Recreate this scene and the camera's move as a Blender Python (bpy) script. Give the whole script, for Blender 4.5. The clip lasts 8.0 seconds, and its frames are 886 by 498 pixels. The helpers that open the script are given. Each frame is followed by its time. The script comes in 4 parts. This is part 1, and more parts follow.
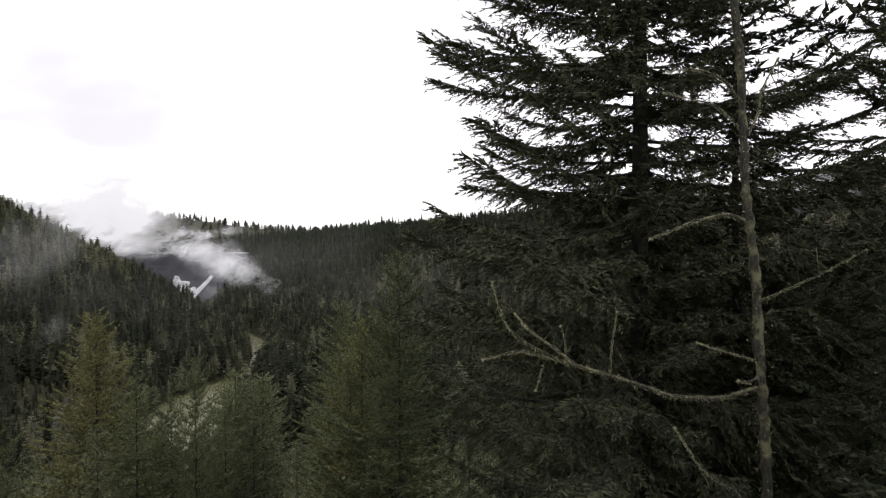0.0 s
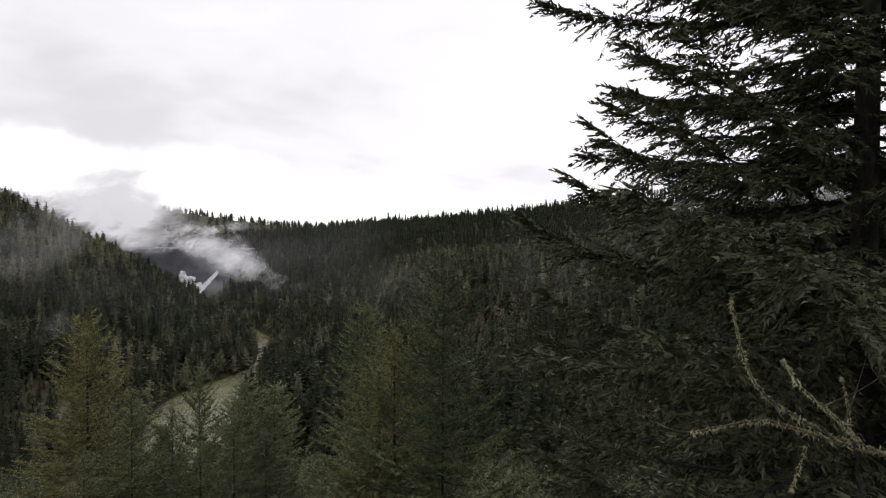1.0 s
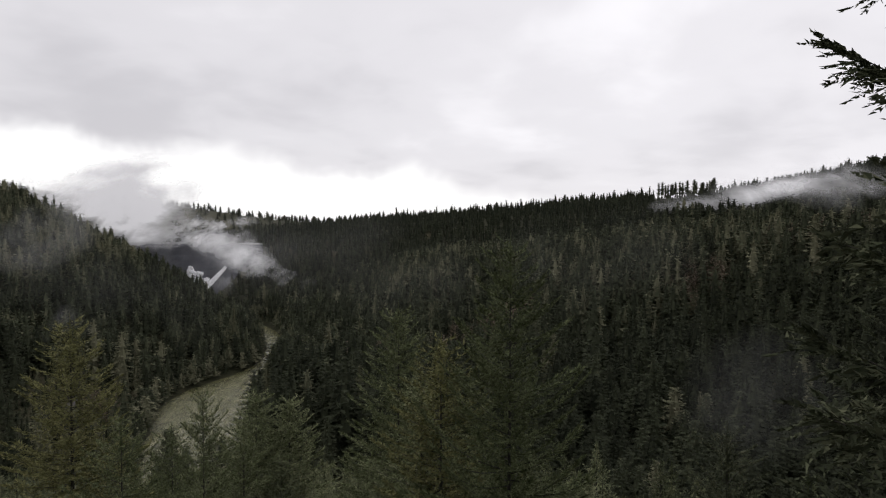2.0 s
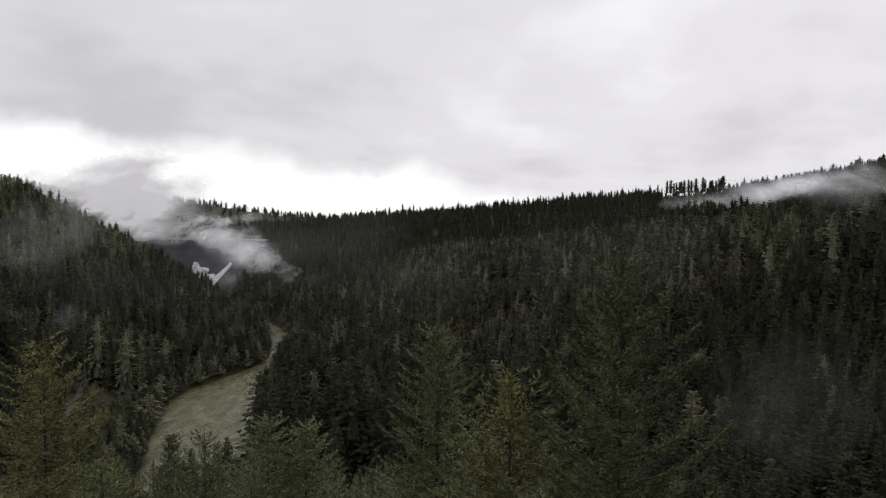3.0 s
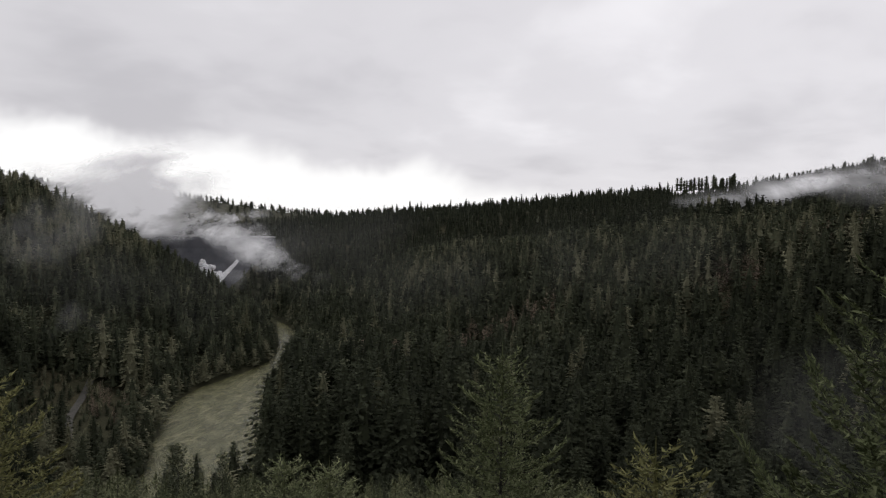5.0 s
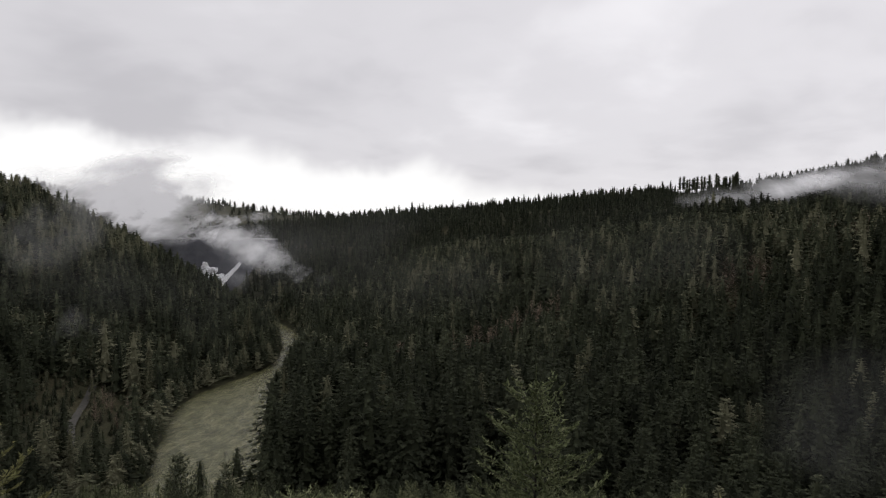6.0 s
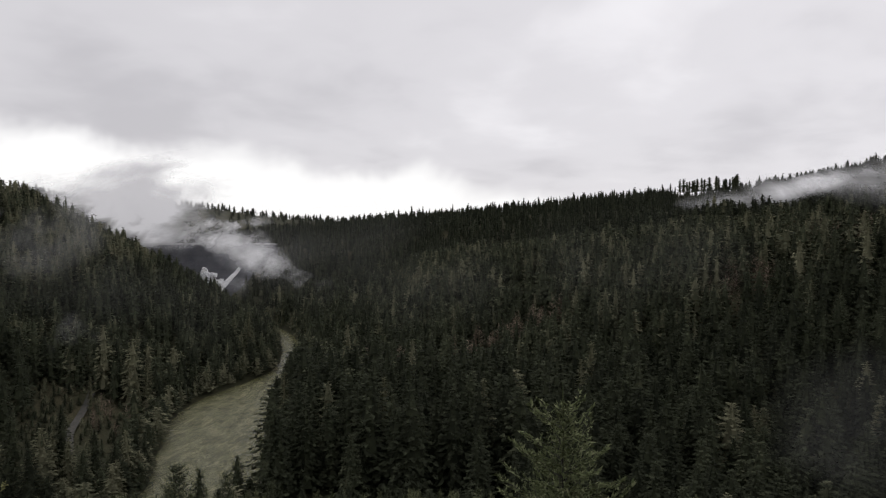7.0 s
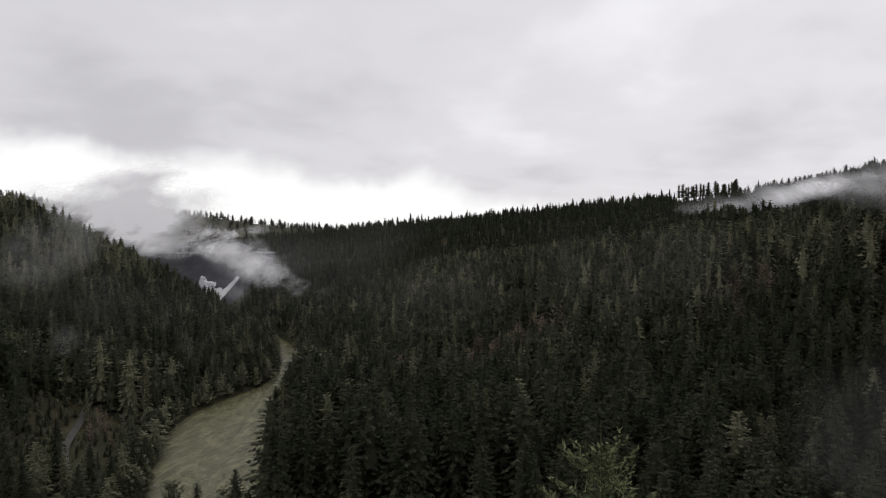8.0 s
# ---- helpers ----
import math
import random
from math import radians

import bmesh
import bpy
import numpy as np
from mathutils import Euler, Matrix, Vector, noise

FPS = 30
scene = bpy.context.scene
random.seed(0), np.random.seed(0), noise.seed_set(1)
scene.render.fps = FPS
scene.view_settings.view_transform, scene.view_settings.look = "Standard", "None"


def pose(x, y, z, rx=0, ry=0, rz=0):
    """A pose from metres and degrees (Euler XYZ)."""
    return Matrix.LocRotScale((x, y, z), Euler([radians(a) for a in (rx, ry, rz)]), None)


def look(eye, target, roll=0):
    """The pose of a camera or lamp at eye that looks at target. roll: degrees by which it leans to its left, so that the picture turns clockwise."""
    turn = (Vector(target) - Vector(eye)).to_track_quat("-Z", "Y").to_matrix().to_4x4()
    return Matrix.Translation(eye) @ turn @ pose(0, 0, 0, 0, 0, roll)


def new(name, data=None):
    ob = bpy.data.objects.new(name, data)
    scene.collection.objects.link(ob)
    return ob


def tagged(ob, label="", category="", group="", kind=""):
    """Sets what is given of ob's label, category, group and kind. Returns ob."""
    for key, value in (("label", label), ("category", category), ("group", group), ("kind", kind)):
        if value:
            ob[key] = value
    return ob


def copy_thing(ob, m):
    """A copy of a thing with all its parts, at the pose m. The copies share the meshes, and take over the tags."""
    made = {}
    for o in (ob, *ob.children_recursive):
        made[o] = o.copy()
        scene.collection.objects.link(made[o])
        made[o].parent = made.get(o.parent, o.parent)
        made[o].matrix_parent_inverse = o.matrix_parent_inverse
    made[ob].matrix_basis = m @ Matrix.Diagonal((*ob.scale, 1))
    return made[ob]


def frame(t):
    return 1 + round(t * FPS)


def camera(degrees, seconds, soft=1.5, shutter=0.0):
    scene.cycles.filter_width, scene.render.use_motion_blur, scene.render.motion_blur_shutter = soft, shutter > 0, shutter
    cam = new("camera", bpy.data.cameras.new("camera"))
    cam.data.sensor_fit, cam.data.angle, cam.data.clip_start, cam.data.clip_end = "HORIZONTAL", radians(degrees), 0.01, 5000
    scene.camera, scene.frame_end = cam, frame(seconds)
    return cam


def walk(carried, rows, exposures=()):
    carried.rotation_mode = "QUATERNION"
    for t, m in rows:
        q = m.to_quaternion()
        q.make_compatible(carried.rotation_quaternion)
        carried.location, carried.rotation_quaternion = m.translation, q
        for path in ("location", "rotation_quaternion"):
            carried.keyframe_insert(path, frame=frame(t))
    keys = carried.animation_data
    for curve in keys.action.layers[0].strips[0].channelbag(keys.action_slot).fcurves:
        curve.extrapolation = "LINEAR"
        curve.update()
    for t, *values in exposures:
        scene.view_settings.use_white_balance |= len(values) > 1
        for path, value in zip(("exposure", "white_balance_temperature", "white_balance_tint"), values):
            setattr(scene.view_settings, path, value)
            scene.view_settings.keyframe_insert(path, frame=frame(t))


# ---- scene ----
cam = camera(68, 8.0, soft=1.15)
PATH = [
    (0, (5.269, -2.758, 107.919), (4.925, -0.788, 107.876), -0.3),
    (0.5, (3.505, 0.386, 107.802), (3.153, 2.354, 107.755), -0.1),
    (1, (1.544, 3.613, 107.703), (1.184, 5.58, 107.651), 0.1),
    (1.5, (-0.371, 6.904, 107.605), (-0.74, 8.869, 107.549), 0.2),
    (1.7, (-1.095, 8.308, 107.59), (-1.472, 10.271, 107.529), 0.1),
    (2.8, (-5.62, 16.194, 107.679), (-6.012, 18.154, 107.608), 0.5),
    (3, (-6.239, 17.267, 107.663), (-6.635, 19.227, 107.588), 0.5),
    (3.5, (-7.497, 19.659, 107.607), (-7.901, 21.616, 107.523), 0.6),
    (4, (-8.565, 21.429, 107.715), (-8.972, 23.385, 107.626), 0.6),
    (4.5, (-9.572, 23.221, 107.864), (-9.982, 25.177, 107.773), 0.6),
    (4.7, (-9.992, 23.871, 107.887), (-10.405, 25.826, 107.803), 0.7),
    (6, (-12.214, 27.603, 108.45), (-12.634, 29.556, 108.368), 0.2),
    (6.5, (-12.814, 28.695, 108.503), (-13.235, 30.649, 108.425), 0.1),
    (7, (-13.355, 29.75, 108.515), (-13.774, 31.704, 108.445), -0.1),
    (7.5, (-13.974, 31.258, 108.647), (-14.391, 33.213, 108.587), -0.3),
    (8, (-14.661, 33.077, 108.744), (-15.077, 35.033, 108.695), -0.5),
]
walk(cam, [(t, look(eye, target, roll)) for t, eye, target, roll in PATH], [(0, 0.74), (0.5, 0.66), (1.0, 0.46), (1.7, 0.22), (3.0, 0.06), (4.0, 0.0), (8.0, 0.0)])

# ---- place: u runs to the side and v ahead of a point on the bluff, in metres; the river's surface is z = 0 ----
OX, OY = -9.5, 23.0
FX, FY = -0.2051, 0.9787


def uv(x, y):
    dx, dy = x - OX, y - OY
    return dx * FY - dy * FX, dx * FX + dy * FY


def xy(u, v):
    return OX + u * FY + v * FX, OY - u * FX + v * FY


# ---- light ----
world = bpy.data.worlds.new("overcast_sky")
scene.world = world
world.use_nodes = True
wt = world.node_tree
wt.nodes.clear()


def node(tree, kind, **props):
    n = tree.nodes.new(kind)
    for k, v in props.items():
        if k == "op":
            n.operation = v
        elif k == "noise_dims":
            n.noise_dimensions = v
        elif k == "ins":
            for key, val in v.items():
                n.inputs[key].default_value = val
    return n


def link(tree, a, b):
    tree.links.new(a, b)


def math_node(tree, op, a, b=None, c=None, clamp=False):
    n = tree.nodes.new("ShaderNodeMath")
    n.operation, n.use_clamp = op, clamp
    for i, v in enumerate((a, b, c)):
        if v is None:
            continue
        if isinstance(v, (int, float)):
            n.inputs[i].default_value = v
        else:
            tree.links.new(v, n.inputs[i])
    return n.outputs[0]


def ramp(tree, fac, stops, smooth=False):
    n = tree.nodes.new("ShaderNodeValToRGB")
    n.color_ramp.interpolation = "EASE" if smooth else "LINEAR"
    while len(n.color_ramp.elements) < len(stops):
        n.color_ramp.elements.new(0.5)
    for e, (p, c) in zip(n.color_ramp.elements, stops):
        e.position = p
        e.color = (*c, 1) if len(c) == 3 else c
    tree.links.new(fac, n.inputs[0])
    return n.outputs[0]


def mix_color(tree, fac, a, b, kind="MIX"):
    n = tree.nodes.new("ShaderNodeMix")
    n.data_type, n.blend_type = "RGBA", kind
    for sock, v in ((n.inputs[0], fac), (n.inputs[6], a), (n.inputs[7], b)):
        if isinstance(v, (int, float)):
            sock.default_value = v
        elif isinstance(v, tuple):
            sock.default_value = (*v, 1)
        else:
            tree.links.new(v, sock)
    return n.outputs[2]


def noise_tex(tree, vec, scale, detail=4, rough=0.55, distort=0.0):
    n = tree.nodes.new("ShaderNodeTexNoise")
    n.inputs["Scale"].default_value, n.inputs["Detail"].default_value = scale, detail
    n.inputs["Roughness"].default_value, n.inputs["Distortion"].default_value = rough, distort
    if vec is not None:
        tree.links.new(vec, n.inputs["Vector"])
    return n.outputs["Fac"]


def build_sky():
    t = wt
    out = node(t, "ShaderNodeOutputWorld")
    coord = node(t, "ShaderNodeTexCoord").outputs["Generated"]
    sep = node(t, "ShaderNodeSeparateXYZ")
    link(t, coord, sep.inputs[0])
    dx, dy, dz = sep.outputs
    # the cloud deck, laid out on a plane overhead
    up = math_node(t, "ADD", math_node(t, "MAXIMUM", dz, 0.0), 0.24)
    flat = node(t, "ShaderNodeCombineXYZ")
    link(t, math_node(t, "DIVIDE", dx, up), flat.inputs[0])
    link(t, math_node(t, "DIVIDE", dy, up), flat.inputs[1])
    big = noise_tex(t, flat.outputs[0], 0.75, 4, 0.5, 0.3)
    fine = noise_tex(t, flat.outputs[0], 2.6, 4, 0.55, 0.3)
    tone = math_node(t, "ADD", math_node(t, "MULTIPLY", big, 0.8), math_node(t, "MULTIPLY", fine, 0.2))
    deck = ramp(t, tone, [(0.36, (0.63, 0.612, 0.642)), (0.50, (0.765, 0.745, 0.775)), (0.62, (0.90, 0.88, 0.91))], True)
    # the bright gap under the deck, wide over the valley and closing round the sides
    warp = math_node(t, "MULTIPLY", math_node(t, "SUBTRACT", noise_tex(t, coord, 5.0, 4, 0.6, 0.2), 0.5), 0.11)
    across = math_node(t, "ADD", math_node(t, "MULTIPLY", dx, 0.117), math_node(t, "MULTIPLY", dy, 0.025))
    el = math_node(t, "ADD", math_node(t, "ADD", dz, across), warp)
    gap = ramp(t, el, [(0.042, (1, 1, 1)), (0.082, (0, 0, 0))], True)
    ahead = math_node(t, "ADD", math_node(t, "MULTIPLY", dx, -0.46), math_node(t, "MULTIPLY", dy, 0.888))
    side = ramp(t, ahead, [(0.84, (0, 0, 0)), (0.94, (1, 1, 1))], True)
    gap = mix_color(t, 1.0, gap, side, "MULTIPLY")
    east = math_node(t, "ADD", math_node(t, "ADD", math_node(t, "MULTIPLY", dx, 0.17), math_node(t, "MULTIPLY", dy, 0.035)), 1.0)
    lit = node(t, "ShaderNodeCombineColor")
    for k in range(3):
        link(t, east, lit.inputs[k])
    deck = mix_color(t, 1.0, deck, lit.outputs[0], "MULTIPLY")
    clouds = mix_color(t, gap, deck, (1.06, 1.05, 1.05))
    sky = t.nodes.new("ShaderNodeTexSky")
    sky.sky_type, sky.sun_disc = "NISHITA", False
    sky.sun_elevation, sky.sun_rotation = radians(52), radians(SUN_ROT)
    blue = node(t, "ShaderNodeBackground", ins={"Strength": 0.06})
    link(t, sky.outputs[0], blue.inputs[0])
    grey = node(t, "ShaderNodeBackground", ins={"Strength": 1.0})
    link(t, clouds, grey.inputs[0])
    mixs = node(t, "ShaderNodeMixShader", ins={"Fac": 0.94})
    link(t, blue.outputs[0], mixs.inputs[1])
    link(t, grey.outputs[0], mixs.inputs[2])
    link(t, mixs.outputs[0], out.inputs[0])


SUN_ROT = -53.0
build_sky()
sun = new("sun", bpy.data.lights.new("sun", "SUN"))
sun.data.energy, sun.data.angle, sun.data.color = 0.5, radians(30), (1.0, 0.96, 0.9)
sun.matrix_world = look((-60, 45, 95), (0, 0, 0))


# ---- materials ----
def material(name, rough=0.8, spec=0.3):
    m = bpy.data.materials.new(name)
    m.use_nodes = True
    t = m.node_tree
    b = t.nodes["Principled BSDF"]
    b.inputs["Roughness"].default_value = rough
    b.inputs["Specular IOR Level"].default_value = spec
    return m, t, b


def bump(t, b, height, strength, distance=0.05):
    n = t.nodes.new("ShaderNodeBump")
    n.inputs["Strength"].default_value, n.inputs["Distance"].default_value = strength, distance
    t.links.new(height, n.inputs["Height"])
    t.links.new(n.outputs[0], b.inputs["Normal"])


def obj_coord(t):
    return t.nodes.new("ShaderNodeTexCoord").outputs["Object"]


def foliage(name, dark, mid, light, from_attribute):
    """Needles: the tint of a whole tree, with drifts of lichen and new growth over it."""
    m, t, b = material(name, 0.95, 0.06)
    if from_attribute:
        a = t.nodes.new("ShaderNodeAttribute")
        a.attribute_name = "tint"
        tint = a.outputs["Fac"]
    else:
        tint = t.nodes.new("ShaderNodeObjectInfo").outputs["Random"]
    c = obj_coord(t)
    drift = noise_tex(t, c, 0.35, 3, 0.6)
    grain = t.nodes.new("ShaderNodeNewGeometry").outputs["Random Per Island"]
    f = math_node(t, "ADD", math_node(t, "ADD", math_node(t, "MULTIPLY", tint, 0.75 if from_attribute else 0.3), -0.05 if from_attribute else 0.14), math_node(t, "MULTIPLY", drift, 0.5))
    f = math_node(t, "ADD", f, math_node(t, "MULTIPLY", math_node(t, "SUBTRACT", grain, 0.5), 0.34 if from_attribute else 0.5))
    col = ramp(t, f, [(0.15, dark), (0.55, mid), (0.95, light)])
    t.links.new(col, b.inputs["Base Color"])
    return m


# also on the shaded firs, whose shade is put into this dark colour
NEEDLES_OLD_SHADED = foliage("old_and_shaded_fir_needles", (0.027, 0.033, 0.019), (0.063, 0.072, 0.042), (0.132, 0.138, 0.084), False)
NEEDLES = foliage("fir_needles", (0.05, 0.062, 0.028), (0.112, 0.131, 0.063), (0.246, 0.257, 0.147), False)
NEEDLES_GOLD = foliage("fir_needles_yellowed", (0.071, 0.076, 0.03), (0.143, 0.143, 0.062), (0.263, 0.252, 0.114), False)
NEEDLES_SLOPE = foliage("hillside_needles", (0.046, 0.055, 0.029), (0.095, 0.106, 0.057), (0.201, 0.204, 0.118), False)
NEEDLES_WOODS = foliage("woods_needles", (0.021, 0.024, 0.016), (0.06, 0.068, 0.041), (0.172, 0.168, 0.108), True)
BARE_TWIGS = foliage("bare_twigs", (0.056, 0.045, 0.03), (0.12, 0.096, 0.069), (0.208, 0.168, 0.128), True)


def bark_material(name, low, high, moss):
    m, t, b = material(name, 0.9, 0.2)
    c = obj_coord(t)
    mp = t.nodes.new("ShaderNodeMapping")
    mp.inputs["Scale"].default_value = (9, 9, 2)
    t.links.new(c, mp.inputs[0])
    g = noise_tex(t, mp.outputs[0], 2.0, 6, 0.65)
    col = ramp(t, g, [(0.3, low), (0.7, high)])
    patch = ramp(t, noise_tex(t, c, 2.3, 5, 0.65), [(0.5, (0, 0, 0)), (0.62, (1, 1, 1))])
    col = mix_color(t, math_node(t, "MULTIPLY", patch, 0.9), col, moss)
    t.links.new(col, b.inputs["Base Color"])
    bump(t, b, g, 0.7, 0.03)
    return m


BARK = bark_material("fir_bark", (0.018, 0.017, 0.014), (0.050, 0.046, 0.038), (0.07, 0.076, 0.052))
MOSSY = bark_material("mossy_bark", (0.024, 0.023, 0.018), (0.10, 0.095, 0.074), (0.22, 0.22, 0.125))


def ground_material():
    m, t, b = material("forest_floor", 0.95, 0.15)
    c = obj_coord(t)
    a = noise_tex(t, c, 0.02, 5, 0.6)
    f = noise_tex(t, c, 0.7, 5, 0.7)
    s = math_node(t, "ADD", math_node(t, "MULTIPLY", a, 0.5), math_node(t, "MULTIPLY", f, 0.5))
    col = ramp(t, s, [(0.35, (0.022, 0.026, 0.014)), (0.52, (0.045, 0.045, 0.024)), (0.68, (0.09, 0.075, 0.045))])
    t.links.new(col, b.inputs["Base Color"])
    bump(t, b, f, 1.0, 0.6)
    return m


def water_material():
    m, t, b = material("silty_river_water", 0.24, 0.5)
    c = obj_coord(t)
    mp = t.nodes.new("ShaderNodeMapping")
    mp.inputs["Scale"].default_value = (1.6, 0.7, 1)
    mp.inputs["Rotation"].default_value = (0, 0, radians(12))
    t.links.new(c, mp.inputs[0])
    rip = noise_tex(t, mp.outputs[0], 0.7, 6, 0.66, 0.8)
    swirl = noise_tex(t, mp.outputs[0], 0.13, 6, 0.7, 0.9)
    col = ramp(t, swirl, [(0.36, (0.075, 0.079, 0.030)), (0.5, (0.125, 0.125, 0.055)), (0.64, (0.195, 0.186, 0.095))])
    foam = ramp(t, rip, [(0.60, (0, 0, 0)), (0.74, (1, 1, 1))])
    col = mix_color(t, math_node(t, "MULTIPLY", foam, 0.3), col, (0.5, 0.48, 0.38))
    t.links.new(col, b.inputs["Base Color"])
    bump(t, b, rip, 1.0, 0.6)
    return m


def plain_material(name, low, high, rough=0.85, scale=0.3, relief=0.3, dist=0.2):
    m, t, b = material(name, rough, 0.3)
    c = obj_coord(t)
    g = noise_tex(t, c, scale, 6, 0.6)
    s = noise_tex(t, c, scale * 9, 4, 0.6)
    f = math_node(t, "ADD", math_node(t, "MULTIPLY", g, 0.65), math_node(t, "MULTIPLY", s, 0.35))
    t.links.new(ramp(t, f, [(0.35, low), (0.65, high)]), b.inputs["Base Color"])
    bump(t, b, s, relief, dist)
    return m


def mist_material(name, scale, thick, seed, torn=4.0):
    m = bpy.data.materials.new(name)
    m.use_nodes = True
    t = m.node_tree
    t.nodes.clear()
    out = node(t, "ShaderNodeOutputMaterial")
    c = obj_coord(t)
    off = t.nodes.new("ShaderNodeVectorMath")
    off.operation = "ADD"
    off.inputs[1].default_value = (seed * 71.3, seed * 13.7, seed * 37.1)
    t.links.new(c, off.inputs[0])
    n = noise_tex(t, off.outputs[0], scale, 8, 0.58, 0.2)
    a = t.nodes.new("ShaderNodeAttribute")
    a.attribute_name = "body"
    body = a.outputs["Fac"]
    # wisps: noise tears the body, most where it is thin
    f = math_node(t, "MULTIPLY", math_node(t, "SUBTRACT", n, 0.52), torn)
    f = math_node(t, "ADD", f, math_node(t, "SUBTRACT", math_node(t, "MULTIPLY", body, 0.9), 0.25))
    f = math_node(t, "MULTIPLY", f, 1.0, clamp=True)
    f = math_node(t, "MULTIPLY", math_node(t, "MULTIPLY", f, body), thick, clamp=True)
    dif = node(t, "ShaderNodeBsdfDiffuse", ins={"Color": (0.95, 0.95, 0.96, 1)})
    tr = node(t, "ShaderNodeBsdfTranslucent", ins={"Color": (0.95, 0.95, 0.96, 1)})
    both = node(t, "ShaderNodeMixShader", ins={"Fac": 0.25})
    link(t, dif.outputs[0], both.inputs[1])
    link(t, tr.outputs[0], both.inputs[2])
    clear = node(t, "ShaderNodeBsdfTransparent")
    mx = node(t, "ShaderNodeMixShader")
    link(t, f, mx.inputs[0])
    link(t, clear.outputs[0], mx.inputs[1])
    link(t, both.outputs[0], mx.inputs[2])
    link(t, mx.outputs[0], out.inputs[0])
    return m


GROUND, WATER = ground_material(), water_material()
CONCRETE = plain_material("dark_wet_concrete", (0.075, 0.078, 0.09), (0.14, 0.14, 0.155), 0.8, 0.05, 0.3)
PALE_CONCRETE = plain_material("pale_concrete", (0.34, 0.34, 0.34), (0.5, 0.5, 0.5), 0.8, 0.1, 0.2)
WHITE_WATER = plain_material("white_water", (0.80, 0.81, 0.83), (0.93, 0.93, 0.94), 0.9, 0.25, 0.8, 0.8)
GRAVEL = plain_material("wet_gravel_road", (0.040, 0.039, 0.035), (0.078, 0.074, 0.064), 0.85, 0.3, 0.4)


# ---- the lie of the land ----
RIVER = np.array([(-700, 215), (-500, 200), (-300, 185), (-190, 190), (-130, 208), (-102, 240), (-98, 275), (-106, 299), (-114, 321),
                  (-122, 345), (-130, 382), (-132, 410), (-131, 440), (-127, 468), (-124, 505), (-131, 555), (-146, 605), (-156, 645),
                  (-200, 720), (-255, 800), (-300, 900), (-345, 985)], float)



def curve_points(pts, n):
    """Points spaced along a smooth line through pts."""
    seg = np.r_[0, np.cumsum(np.hypot(*np.diff(pts, axis=0).T))]
    s = np.linspace(0, seg[-1], n)
    out = np.stack([np.interp(s, seg, pts[:, k]) for k in (0, 1)], 1)
    for _ in range(6):
        out[1:-1] = (out[:-2] + 2 * out[1:-1] + out[2:]) / 4
    return out


RIVER_LINE = curve_points(RIVER, 140)


def half_width(v):
    return np.interp(v, (190, 260, 345, 385, 412, 440, 470, 505, 640, 1000), (24, 27, 27, 30, 27, 19, 12, 9, 9, 14))


def river_side(u, v):
    """Distance from the river's middle, and which side: +1 towards the bluff and the eastern slope."""
    shape = np.shape(u)
    p = np.stack([np.ravel(u), np.ravel(v)], 1).astype(float)
    best = np.full(len(p), 1e9)
    side = np.ones(len(p))
    a, b = RIVER_LINE[:-1], RIVER_LINE[1:]
    for q, r in zip(a, b):
        d = r - q
        w = p - q
        k = np.clip((w @ d) / (d @ d), 0, 1)
        e = w - k[:, None] * d
        dist = np.hypot(e[:, 0], e[:, 1])
        s = np.where(d[0] * w[:, 1] - d[1] * w[:, 0] > 0, -1.0, 1.0)
        near = dist < best
        best = np.where(near, dist, best)
        side = np.where(near, s, side)
    return best.reshape(shape), side.reshape(shape)


def smooth(a, b, x):
    k = np.clip((x - a) / (b - a), 0, 1)
    return k * k * (3 - 2 * k)


def swell(x, y, size, seed):
    """Cheap smooth relief from a few crossed waves."""
    r = np.random.RandomState(seed)
    z = 0
    for _ in range(7):
        ang, ph, k = r.uniform(0, math.pi), r.uniform(0, 6.28), r.uniform(0.6, 1.9) * 6.28 / size
        z = z + np.sin((np.cos(ang) * x + np.sin(ang) * y) * k + ph)
    return z / 4.0


